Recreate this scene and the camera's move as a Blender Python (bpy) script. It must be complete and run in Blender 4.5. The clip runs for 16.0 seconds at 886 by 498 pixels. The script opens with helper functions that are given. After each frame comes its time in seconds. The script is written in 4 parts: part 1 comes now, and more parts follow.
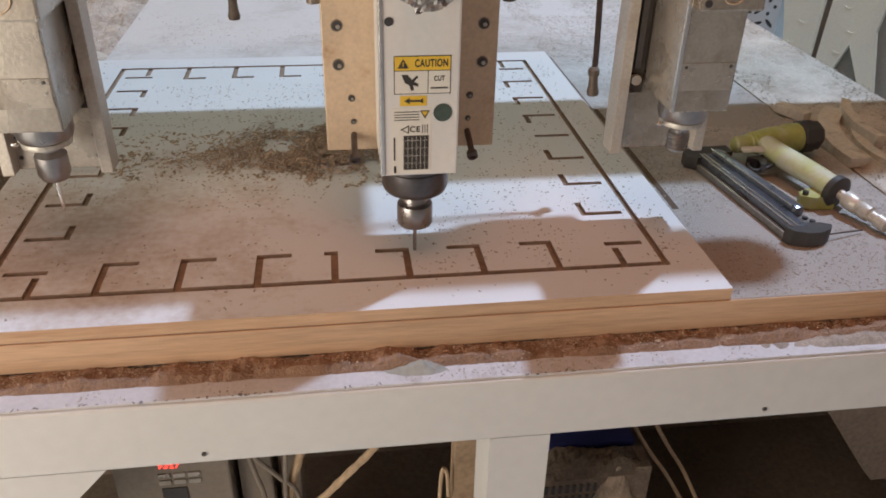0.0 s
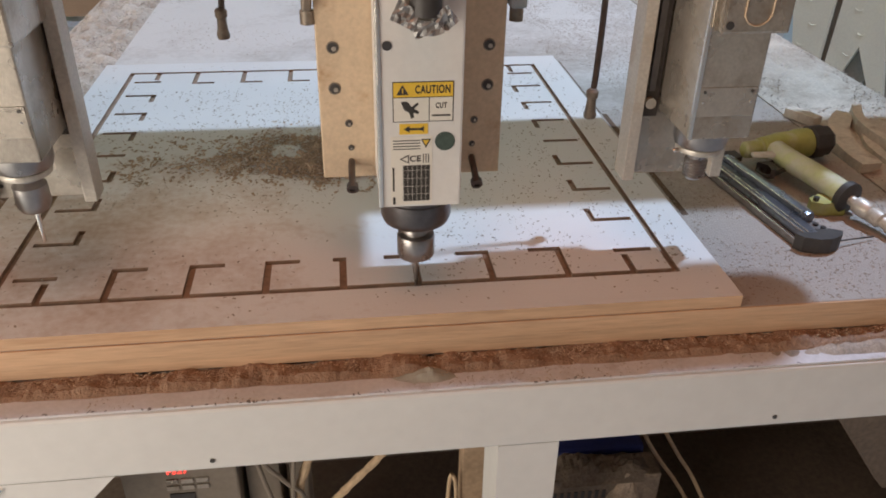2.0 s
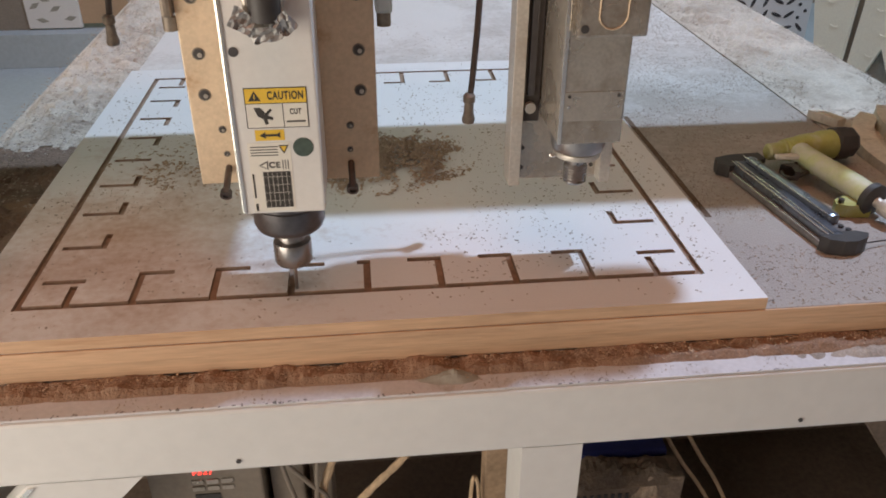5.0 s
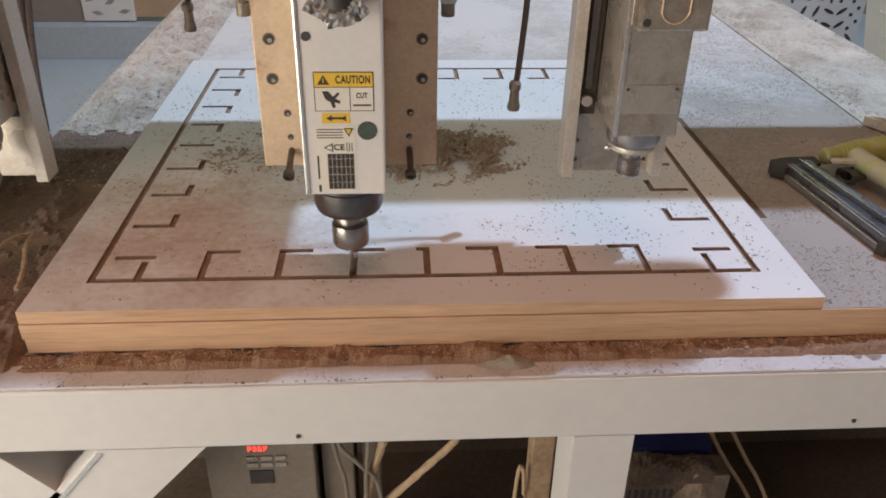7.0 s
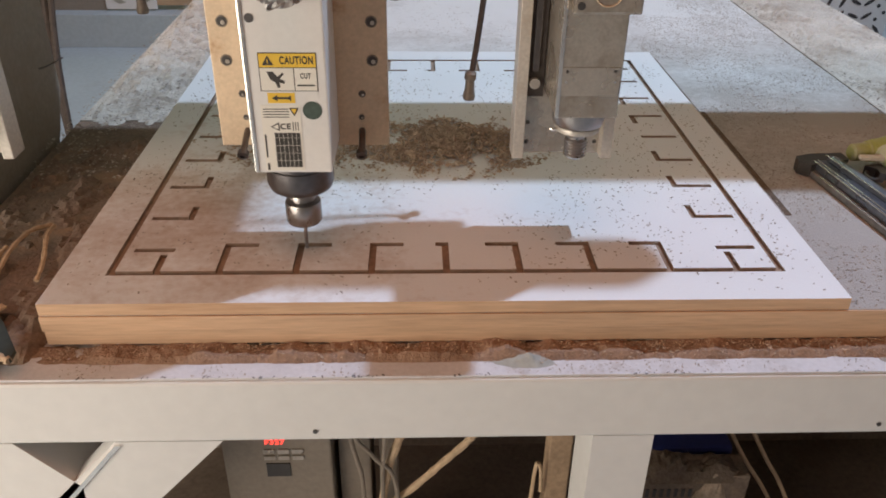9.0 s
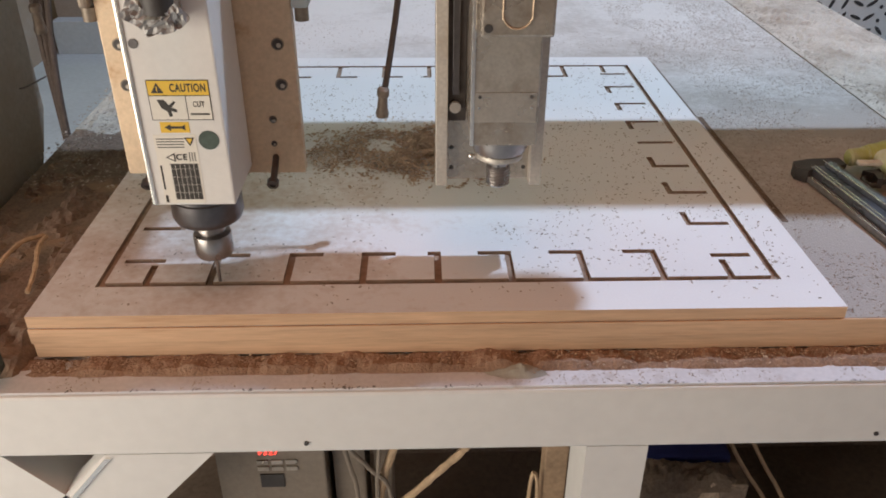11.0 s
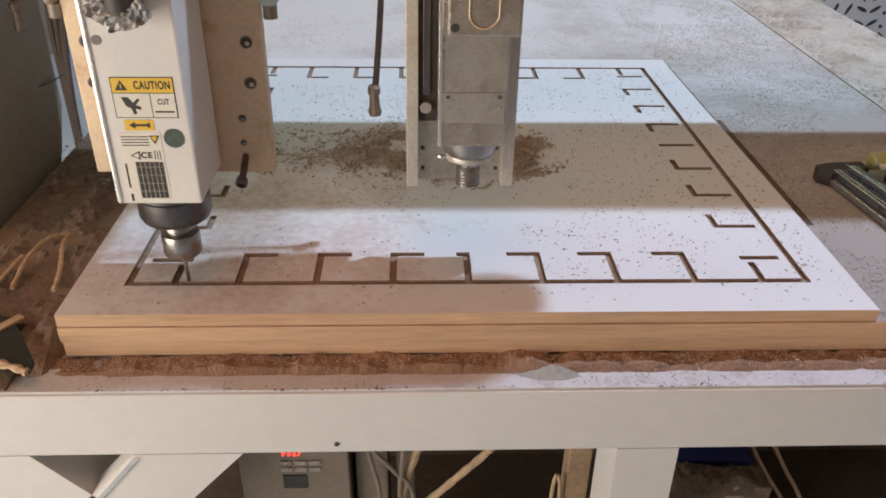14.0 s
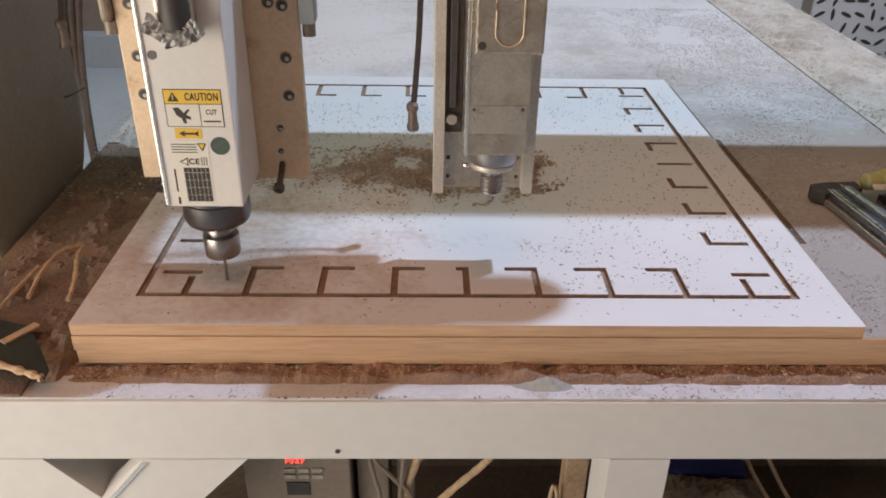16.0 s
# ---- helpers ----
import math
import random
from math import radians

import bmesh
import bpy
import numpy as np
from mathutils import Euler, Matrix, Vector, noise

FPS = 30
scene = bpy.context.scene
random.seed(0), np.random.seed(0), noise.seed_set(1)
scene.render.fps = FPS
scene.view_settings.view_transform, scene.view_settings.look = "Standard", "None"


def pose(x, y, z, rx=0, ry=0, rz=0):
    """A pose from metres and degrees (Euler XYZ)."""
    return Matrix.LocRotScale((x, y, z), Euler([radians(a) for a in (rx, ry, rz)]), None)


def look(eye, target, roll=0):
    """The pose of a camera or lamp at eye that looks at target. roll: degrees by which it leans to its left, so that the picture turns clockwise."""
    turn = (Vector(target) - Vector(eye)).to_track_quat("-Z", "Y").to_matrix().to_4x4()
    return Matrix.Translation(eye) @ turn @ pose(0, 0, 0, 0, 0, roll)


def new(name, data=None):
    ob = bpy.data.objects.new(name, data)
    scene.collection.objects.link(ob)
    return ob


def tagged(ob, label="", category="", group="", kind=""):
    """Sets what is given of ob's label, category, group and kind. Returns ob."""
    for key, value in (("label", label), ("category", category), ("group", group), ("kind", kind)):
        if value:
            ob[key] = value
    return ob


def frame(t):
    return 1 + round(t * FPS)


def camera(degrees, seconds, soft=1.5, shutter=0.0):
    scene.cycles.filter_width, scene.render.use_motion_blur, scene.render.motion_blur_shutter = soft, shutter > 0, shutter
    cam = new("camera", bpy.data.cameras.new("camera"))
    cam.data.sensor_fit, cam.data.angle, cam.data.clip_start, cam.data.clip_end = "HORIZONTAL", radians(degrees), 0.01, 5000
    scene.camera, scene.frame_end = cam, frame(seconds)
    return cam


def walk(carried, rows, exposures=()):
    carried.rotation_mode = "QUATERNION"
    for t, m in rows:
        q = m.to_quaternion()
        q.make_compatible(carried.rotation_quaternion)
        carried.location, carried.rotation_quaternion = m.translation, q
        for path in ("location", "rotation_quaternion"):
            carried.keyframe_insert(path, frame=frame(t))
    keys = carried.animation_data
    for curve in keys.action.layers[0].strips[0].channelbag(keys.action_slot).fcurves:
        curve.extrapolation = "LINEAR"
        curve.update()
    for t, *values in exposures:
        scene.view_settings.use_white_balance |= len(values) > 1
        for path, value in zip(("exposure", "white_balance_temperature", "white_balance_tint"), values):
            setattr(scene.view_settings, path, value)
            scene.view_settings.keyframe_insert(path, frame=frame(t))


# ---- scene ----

# ---- camera ----
cam = camera(57.9, 16.0, soft=1.8)
PATH = [
    (0, 0.6208, -0.9674, 1.5822, -8.323, -30.845, 1.342),
    (0.5, 0.6121, -0.9673, 1.5844, -8.563, -30.961, 1.375),
    (1, 0.6132, -0.9661, 1.5846, -8.308, -31.052, 1.282),
    (1.5, 0.6205, -0.9598, 1.5854, -7.919, -31.004, 1.173),
    (2, 0.6193, -0.9606, 1.5872, -7.728, -30.742, 1.124),
    (2.5, 0.6238, -0.9477, 1.5811, -7.534, -30.652, 1.146),
    (3, 0.6247, -0.9467, 1.5789, -7.434, -30.667, 1.008),
    (5.5, 0.5931, -0.9731, 1.5892, -5.758, -30.352, 0.235),
    (6, 0.5740, -0.9828, 1.5796, -5.065, -30.196, 0.336),
    (6.5, 0.5647, -0.9959, 1.5825, -4.415, -30.106, 0.702),
    (7, 0.5592, -0.9973, 1.5794, -3.770, -30.243, 1.042),
    (7.5, 0.5547, -1.0009, 1.5786, -3.352, -30.393, 1.293),
    (8, 0.5475, -0.9992, 1.5802, -2.970, -30.654, 1.353),
    (10.5, 0.5790, -0.9599, 1.5853, -1.659, -31.134, 0.295),
    (11.0, 0.5800, -0.9699, 1.5871, -1.842, -30.823, 0.340),
    (11.5, 0.5907, -0.9808, 1.5845, -2.129, -30.584, 0.204),
    (12.0, 0.5748, -0.9860, 1.5853, -2.655, -30.416, 0.064),
    (12.5, 0.5486, -0.9822, 1.5774, -2.786, -30.245, 0.022),
    (13.0, 0.5562, -0.9676, 1.5770, -2.609, -30.261, 0.232),
    (13.5, 0.5337, -0.9655, 1.5763, -2.540, -30.459, 0.571),
    (14.0, 0.5228, -0.9657, 1.5816, -2.327, -30.638, 0.977),
    (14.5, 0.5086, -0.9664, 1.5893, -1.847, -30.546, 1.353),
    (15.0, 0.5325, -0.9854, 1.6016, -1.738, -30.324, 1.621),
    (15.5, 0.5315, -0.9970, 1.6062, -1.488, -30.014, 1.380),
    (16.0, 0.5392, -1.0039, 1.6058, -1.423, -29.666, 1.045),
]
walk(cam, [(t, pose(x, y, z) @ pose(0, 0, 0, 90 + pitch, 0, yaw) @ pose(0, 0, 0, 0, 0, roll)) for t, x, y, z, yaw, pitch, roll in PATH])

# ---- light ----
world = bpy.data.worlds.new("world")
scene.world = world
world.use_nodes = True
world.node_tree.nodes["Background"].inputs[0].default_value = (1.0, 0.80, 0.60, 1)
world.node_tree.nodes["Background"].inputs[1].default_value = 0.2
LAMP = (3.3, 1.85, 6.70)


def area_lamp(name, m, w, h, watts, colour, shape="RECTANGLE"):
    data = bpy.data.lights.new(name, "AREA")
    data.shape, data.size, data.size_y, data.energy, data.color = shape, w, h, watts, colour
    ob = new(name, data)
    ob.matrix_world = m
    return ob


area_lamp("high_bay_light", look((LAMP[0], LAMP[1], LAMP[2] - 0.04), (0.6, 0.4, 0.9)), 0.22, 0.22, 300, (0.58, 0.735, 0.985), "DISK")
# added fill from low at the left front, for camera-facing sides; its opening is assumed
area_lamp("left_front_fill", look((-1.74, -1.45, 1.02), (0.3, 0.1, 0.85)), 2.2, 1.7, 60, (1.0, 0.885, 0.755))
# added amber fill from overhead, to warm the shaded surfaces; no such source is known
area_lamp("amber_fill", look((0.4, -1.3, 6.95), (0.4, -1.3, 0)), 3.0, 2.4, 64, (1.0, 0.37, 0.17))
# added greenish fill from high at the rear, to tint the gantry shadow olive
area_lamp("green_fill", look((0.6, 5.34, 6.15), (0.6, 0.7, 0.9)), 4.8, 0.9, 36, (0.78, 1.0, 0.66))
scene.view_settings.exposure = 0.22

# ---- materials ----


def mat(name, colour, rough=0.6, metal=0.0, vary=0.15, scale=8.0, fine=90.0, bump=0.15, stain=None, stain_at=(0.5, 0.7), stain_scale=5.0, spec=0.5, stretch=(1, 1, 1)):
    m = bpy.data.materials.new(name)
    m.use_nodes = True
    nt = m.node_tree
    bs = nt.nodes["Principled BSDF"]
    co = nt.nodes.new("ShaderNodeTexCoord")
    inf = nt.nodes.new("ShaderNodeObjectInfo")
    add = nt.nodes.new("ShaderNodeVectorMath")
    pull = nt.nodes.new("ShaderNodeVectorMath")
    pull.operation = "MULTIPLY"
    pull.inputs[1].default_value = stretch
    nt.links.new(co.outputs["Object"], pull.inputs[0])
    nt.links.new(pull.outputs[0], add.inputs[0])
    nt.links.new(inf.outputs["Random"], add.inputs[1])
    n1, n2 = nt.nodes.new("ShaderNodeTexNoise"), nt.nodes.new("ShaderNodeTexNoise")
    for n, sc, det in ((n1, scale, 4), (n2, fine, 3)):
        n.inputs["Scale"].default_value, n.inputs["Detail"].default_value = sc, det
        nt.links.new(add.outputs[0], n.inputs["Vector"])
    ave = nt.nodes.new("ShaderNodeMath")
    ave.operation = "ADD"
    nt.links.new(n1.outputs["Fac"], ave.inputs[0])
    nt.links.new(n2.outputs["Fac"], ave.inputs[1])
    rng = nt.nodes.new("ShaderNodeMapRange")
    rng.inputs["From Min"].default_value, rng.inputs["From Max"].default_value = 0.6, 1.4
    rng.inputs["To Min"].default_value, rng.inputs["To Max"].default_value = 1 - vary, 1 + vary
    nt.links.new(ave.outputs[0], rng.inputs["Value"])
    mul = nt.nodes.new("ShaderNodeVectorMath")
    mul.operation = "MULTIPLY"
    mul.inputs[0].default_value = colour[:3]
    nt.links.new(rng.outputs[0], mul.inputs[1])
    out = mul.outputs[0]
    if stain:
        n3 = nt.nodes.new("ShaderNodeTexNoise")
        n3.inputs["Scale"].default_value, n3.inputs["Detail"].default_value = stain_scale, 7
        n3.inputs["Roughness"].default_value = 0.65
        nt.links.new(add.outputs[0], n3.inputs["Vector"])
        r3 = nt.nodes.new("ShaderNodeMapRange")
        r3.interpolation_type = "SMOOTHSTEP"
        r3.inputs["From Min"].default_value, r3.inputs["From Max"].default_value = stain_at
        nt.links.new(n3.outputs["Fac"], r3.inputs["Value"])
        mx = nt.nodes.new("ShaderNodeMix")
        mx.data_type = "RGBA"
        mx.inputs[7].default_value = (*stain[:3], 1)
        nt.links.new(r3.outputs[0], mx.inputs[0])
        nt.links.new(out, mx.inputs[6])
        out = mx.outputs[2]
    nt.links.new(out, bs.inputs["Base Color"])
    rr = nt.nodes.new("ShaderNodeMapRange")
    rr.inputs["To Min"].default_value, rr.inputs["To Max"].default_value = max(rough - 0.1, 0.03), min(rough + 0.12, 1)
    nt.links.new(n1.outputs["Fac"], rr.inputs["Value"])
    nt.links.new(rr.outputs[0], bs.inputs["Roughness"])
    bs.inputs["Metallic"].default_value = metal
    bs.inputs["Specular IOR Level"].default_value = spec
    if bump:
        bp = nt.nodes.new("ShaderNodeBump")
        bp.inputs["Strength"].default_value, bp.inputs["Distance"].default_value = bump, 0.004
        nt.links.new(n2.outputs["Fac"], bp.inputs["Height"])
        nt.links.new(bp.outputs[0], bs.inputs["Normal"])
    return m


M = {}
M["mdf"] = mat("mdf_edge", (0.58, 0.385, 0.245), 0.8, vary=0.22, scale=26, fine=170, bump=0.25, stain=(0.40, 0.215, 0.11), stain_at=(0.54, 0.78), stain_scale=18, stretch=(0.10, 0.6, 1.6))
M["groove"] = mat("groove_cut", (0.34, 0.245, 0.18), 0.9, vary=0.3, scale=20, stain=(0.50, 0.40, 0.32), stain_at=(0.58, 0.72), stain_scale=6)
M["table"] = mat("dusty_table", (0.60, 0.55, 0.48), 0.9, vary=0.25, scale=5, fine=180, bump=0.6, stain=(0.38, 0.32, 0.26), stain_at=(0.42, 0.75), stain_scale=7)
M["cream"] = mat("cream_paint", (0.66, 0.65, 0.63), 0.55, vary=0.05, scale=3, fine=40, bump=0.05, stain=(0.45, 0.38, 0.30), stain_at=(0.62, 0.85), stain_scale=4)
M["white_rail"] = mat("rail_white_paint", (0.60, 0.59, 0.60), 0.48, vary=0.12, scale=9, fine=140, bump=0.08, stain=(0.30, 0.22, 0.16), stain_at=(0.54, 0.80), stain_scale=12, spec=0.35)
M["steel"] = mat("brushed_steel", (0.49, 0.445, 0.385), 0.27, 0.66, vary=0.2, scale=12, fine=200, bump=0.08, stain=(0.27, 0.21, 0.15), stain_at=(0.45, 0.8), stain_scale=14)
M["plate"] = mat("tarnished_plate", (0.64, 0.50, 0.35), 0.5, 0.3, vary=0.15, scale=9, fine=160, bump=0.08, stain=(0.40, 0.22, 0.10), stain_at=(0.56, 0.78), stain_scale=12)
M["foil"] = mat("crumpled_foil", (0.36, 0.355, 0.35), 0.5, 0.6, vary=0.25, scale=30, bump=0.1)
M["channel"] = mat("worn_channel_steel", (0.58, 0.54, 0.48), 0.42, 0.45, vary=0.2, scale=10, fine=190, bump=0.08, stain=(0.44, 0.34, 0.24), stain_at=(0.55, 0.8), stain_scale=9)
M["dark_steel"] = mat("dark_steel", (0.13, 0.12, 0.12), 0.35, 0.9, vary=0.2, scale=20, bump=0.1)
M["collet"] = mat("collet_steel", (0.34, 0.32, 0.31), 0.3, 0.95, vary=0.15, scale=30, bump=0.05)
M["bright"] = mat("polished_steel", (0.80, 0.77, 0.72), 0.22, 0.95, vary=0.08, scale=20, bump=0.03)
M["body"] = mat("spindle_white_paint", (0.71, 0.69, 0.66), 0.45, vary=0.05, scale=6, fine=120, bump=0.05, stain=(0.50, 0.42, 0.33), stain_at=(0.6, 0.85), stain_scale=10)
M["black"] = mat("black_plastic", (0.05, 0.046, 0.044), 0.5, vary=0.25, scale=25, bump=0.1)
M["slot"] = mat("rail_slot_grime", (0.06, 0.05, 0.045), 0.6, 0.3, vary=0.4, scale=25)
M["yellow"] = mat("label_yellow", (0.78, 0.50, 0.05), 0.5, vary=0.06)
M["paper"] = mat("label_paper", (0.74, 0.70, 0.62), 0.55, vary=0.06)
M["ink"] = mat("label_ink", (0.04, 0.035, 0.03), 0.6, vary=0.1)
M["green"] = mat("green_sticker", (0.055, 0.08, 0.065), 0.5, vary=0.35, scale=60)
M["gun"] = mat("lime_painted_housing", (0.42, 0.43, 0.12), 0.42, vary=0.15, scale=14, bump=0.1, stain=(0.52, 0.51, 0.36), stain_at=(0.44, 0.74), stain_scale=16)
M["gun_dusty"] = mat("dusty_lime_housing", (0.52, 0.55, 0.27), 0.5, vary=0.18, scale=16, bump=0.1, stain=(0.62, 0.61, 0.48), stain_at=(0.42, 0.66), stain_scale=18)
M["rubber"] = mat("rubber_hose", (0.09, 0.07, 0.06), 0.7, vary=0.3, scale=20)
M["nipple"] = mat("dirty_brass", (0.24, 0.20, 0.16), 0.5, 0.5, vary=0.35, scale=60)
M["mag"] = mat("blued_steel", (0.20, 0.22, 0.26), 0.28, 0.75, vary=0.25, scale=18, stain=(0.26, 0.23, 0.20), stain_at=(0.6, 0.85), stain_scale=20)
M["flange"] = mat("dusty_grey_flange", (0.20, 0.19, 0.185), 0.6, 0.2, vary=0.35, scale=25, stain=(0.26, 0.22, 0.18), stain_at=(0.55, 0.8), stain_scale=18)
M["flake"] = mat("grey_green_flake", (0.33, 0.33, 0.29), 0.6, vary=0.2, scale=30)
M["rope"] = mat("sisal_rope", (0.50, 0.36, 0.23), 0.9, vary=0.25, scale=40, bump=0.5)
M["chips"] = mat("wood_chips", (0.44, 0.34, 0.25), 0.95, vary=0.5, scale=30, fine=300)
M["grey_chips"] = mat("greyish_wood_chips", (0.36, 0.31, 0.26), 0.95, vary=0.45, scale=40, fine=300)
M["pale_chips"] = mat("pale_wood_shavings", (0.55, 0.40, 0.26), 0.95, vary=0.35, scale=60, fine=300)
M["red_dust"] = mat("fine_red_dust", (0.29, 0.185, 0.125), 0.95, vary=0.35, scale=25, fine=260, bump=0.8)
M["floor"] = mat("grey_blue_floor", (0.42, 0.48, 0.50), 0.7, vary=0.12, scale=2, fine=40, stain=(0.33, 0.34, 0.33), stain_at=(0.5, 0.8), stain_scale=1.5)
# unseen walls and roof, toned brown to warm the bounced light
M["wall"] = mat("plaster_wall", (0.36, 0.29, 0.215), 0.9, vary=0.08, scale=2, stain=(0.45, 0.42, 0.38), stain_at=(0.5, 0.8), stain_scale=1.5)
M["roof"] = mat("brown_bounce_roof", (0.34, 0.23, 0.15), 0.8, vary=0.2, scale=2)
# dark brown that holds the shade below the table in its colour
M["under"] = mat("underside_shade_brown", (0.15, 0.112, 0.085), 0.9, vary=0.35, scale=5, stain=(0.15, 0.10, 0.07), stain_at=(0.5, 0.75), stain_scale=4)
# brown dust, with the shade over the left margin worked into its colour
M["shaded_dust"] = mat("shade_darkened_dust", (0.20, 0.145, 0.11), 0.95, vary=0.4, scale=12, fine=160, bump=0.7, stain=(0.30, 0.20, 0.13), stain_at=(0.5, 0.7), stain_scale=9)
M["cabinet"] = mat("dark_grey_cabinet", (0.27, 0.235, 0.19), 0.75, vary=0.18, scale=3, stain=(0.25, 0.20, 0.15), stain_at=(0.5, 0.75), stain_scale=3)
M["jali"] = mat("white_panel", (0.74, 0.73, 0.70), 0.6, vary=0.05, scale=4)
M["creamwood"] = mat("cream_primed_door", (0.88, 0.86, 0.71), 0.6, vary=0.07, scale=4)
M["card"] = mat("brown_cardboard", (0.46, 0.32, 0.20), 0.9, vary=0.1)
M["blue"] = mat("blue_plastic", (0.025, 0.035, 0.17), 0.5, vary=0.15)
M["inverter"] = mat("inverter_grey", (0.24, 0.20, 0.16), 0.6, vary=0.15, scale=20)
M["dark_line"] = mat("dark_line_brown", (0.13, 0.088, 0.06), 0.95, vary=0.35, scale=25)
M["sooty"] = mat("dusty_brown_metal", (0.18, 0.135, 0.10), 0.9, vary=0.35, scale=14, fine=150, bump=0.6, stain=(0.36, 0.27, 0.19), stain_at=(0.5, 0.75), stain_scale=16)
M["slab"] = mat("dark_green_board", (0.035, 0.042, 0.036), 0.55, vary=0.3, scale=12, stain=(0.20, 0.14, 0.10), stain_at=(0.58, 0.74), stain_scale=14)
M["offcut"] = mat("pale_dusty_offcut", (0.66, 0.61, 0.52), 0.85, vary=0.2, scale=14, bump=0.25, stain=(0.30, 0.23, 0.17), stain_at=(0.55, 0.8), stain_scale=16)
M["backing"] = mat("grey_backing_board", (0.33, 0.32, 0.27), 0.7, vary=0.15, scale=6)
M["timber"] = mat("rough_timber", (0.40, 0.28, 0.18), 0.9, vary=0.3, scale=15, bump=0.4)
led = bpy.data.materials.new("red_led")
led.use_nodes = True
led.node_tree.nodes["Principled BSDF"].inputs["Base Color"].default_value = (0.3, 0.01, 0.01, 1)
led.node_tree.nodes["Principled BSDF"].inputs["Emission Color"].default_value = (1, 0.06, 0.04, 1)
led.node_tree.nodes["Principled BSDF"].inputs["Emission Strength"].default_value = 2.2
M["led"] = led
glow = bpy.data.materials.new("lamp_glow")
glow.use_nodes = True
glow.node_tree.nodes["Principled BSDF"].inputs["Emission Color"].default_value = (0.8, 0.87, 1, 1)
glow.node_tree.nodes["Principled BSDF"].inputs["Emission Strength"].default_value = 6
M["glow"] = glow


def dusted(name, clean, dust, noise_scale, gradient, ramp_at, most, scale_fine=300, rough=0.45, bump=0.03):
    """A plain board under dust: clean and dust are colours; gradient(nodes, links, coordinates) gives where dust gathers."""
    m = mat(name, clean, rough, vary=0.04, scale=6, fine=scale_fine, bump=bump)
    nt = m.node_tree
    bs = nt.nodes["Principled BSDF"]
    src = bs.inputs["Base Color"].links[0].from_socket
    co = nt.nodes.new("ShaderNodeTexCoord")
    big, small = nt.nodes.new("ShaderNodeTexNoise"), nt.nodes.new("ShaderNodeTexNoise")
    big.inputs["Scale"].default_value, big.inputs["Detail"].default_value, big.inputs["Roughness"].default_value = noise_scale, 9, 0.66
    small.inputs["Scale"].default_value, small.inputs["Detail"].default_value = 70, 4
    for n in (big, small):
        nt.links.new(co.outputs["Object"], n.inputs["Vector"])
    s1, s2 = nt.nodes.new("ShaderNodeMath"), nt.nodes.new("ShaderNodeMath")
    s1.operation, s2.operation = "ADD", "MULTIPLY_ADD"
    nt.links.new(big.outputs["Fac"], s1.inputs[0])
    nt.links.new(gradient(nt, co), s1.inputs[1])
    s2.inputs[1].default_value = 0.35
    nt.links.new(small.outputs["Fac"], s2.inputs[0])
    nt.links.new(s1.outputs[0], s2.inputs[2])
    ramp = nt.nodes.new("ShaderNodeMapRange")
    ramp.inputs["From Min"].default_value, ramp.inputs["From Max"].default_value = ramp_at
    ramp.inputs["To Max"].default_value = most
    nt.links.new(s2.outputs[0], ramp.inputs["Value"])
    mx = nt.nodes.new("ShaderNodeMix")
    mx.data_type = "RGBA"
    mx.inputs[7].default_value = (*dust, 1)
    nt.links.new(ramp.outputs[0], mx.inputs[0])
    nt.links.new(src, mx.inputs[6])
    nt.links.new(mx.outputs[2], bs.inputs["Base Color"])
    return m


def near_point(place, near, far, high, low):
    def build(nt, co):
        dist, fall = nt.nodes.new("ShaderNodeVectorMath"), nt.nodes.new("ShaderNodeMapRange")
        dist.operation = "DISTANCE"
        dist.inputs[1].default_value = place
        nt.links.new(co.outputs["Object"], dist.inputs[0])
        fall.inputs["From Min"].default_value, fall.inputs["From Max"].default_value = near, far
        fall.inputs["To Min"].default_value, fall.inputs["To Max"].default_value = high, low
        nt.links.new(dist.outputs["Value"], fall.inputs["Value"])
        return fall.outputs[0]
    return build


# brown near the front left is partly dust, partly warm shade in the colour
M["melamine"] = dusted("white_melamine", (0.80, 0.80, 0.80), (0.40, 0.25, 0.15), 4.5, near_point((0.22, 0.24, 0.9), 0.08, 0.74, 0.20, -0.30), (0.66, 1.0), 0.76)
M["spoil"] = dusted("spoilboard", (0.68, 0.675, 0.66), (0.36, 0.325, 0.29), 3.2, near_point((1.5, 0.25, 0.88), 0.4, 1.7, 0.30, -0.14), (0.55, 0.95), 0.85, 240, 0.85, 0.4)

# ---- mesh tools ----


def part(name, bm, material, parent=None, label="", smooth=False):
    me = bpy.data.meshes.new(name)
    bmesh.ops.recalc_face_normals(bm, faces=bm.faces)
    bm.to_mesh(me)
    bm.free()
    me.materials.append(material)
    if smooth:
        me.polygons.foreach_set("use_smooth", [True] * len(me.polygons))
        me.set_sharp_from_angle(angle=radians(38))
    ob = new(name, me)
    if parent:
        ob.parent = parent
    return tagged(ob, label)


def thing(name, label, category, group="", kind="", at=(0, 0, 0)):
    ob = new(name)
    ob.location = at
    return tagged(ob, label, category, group, kind)


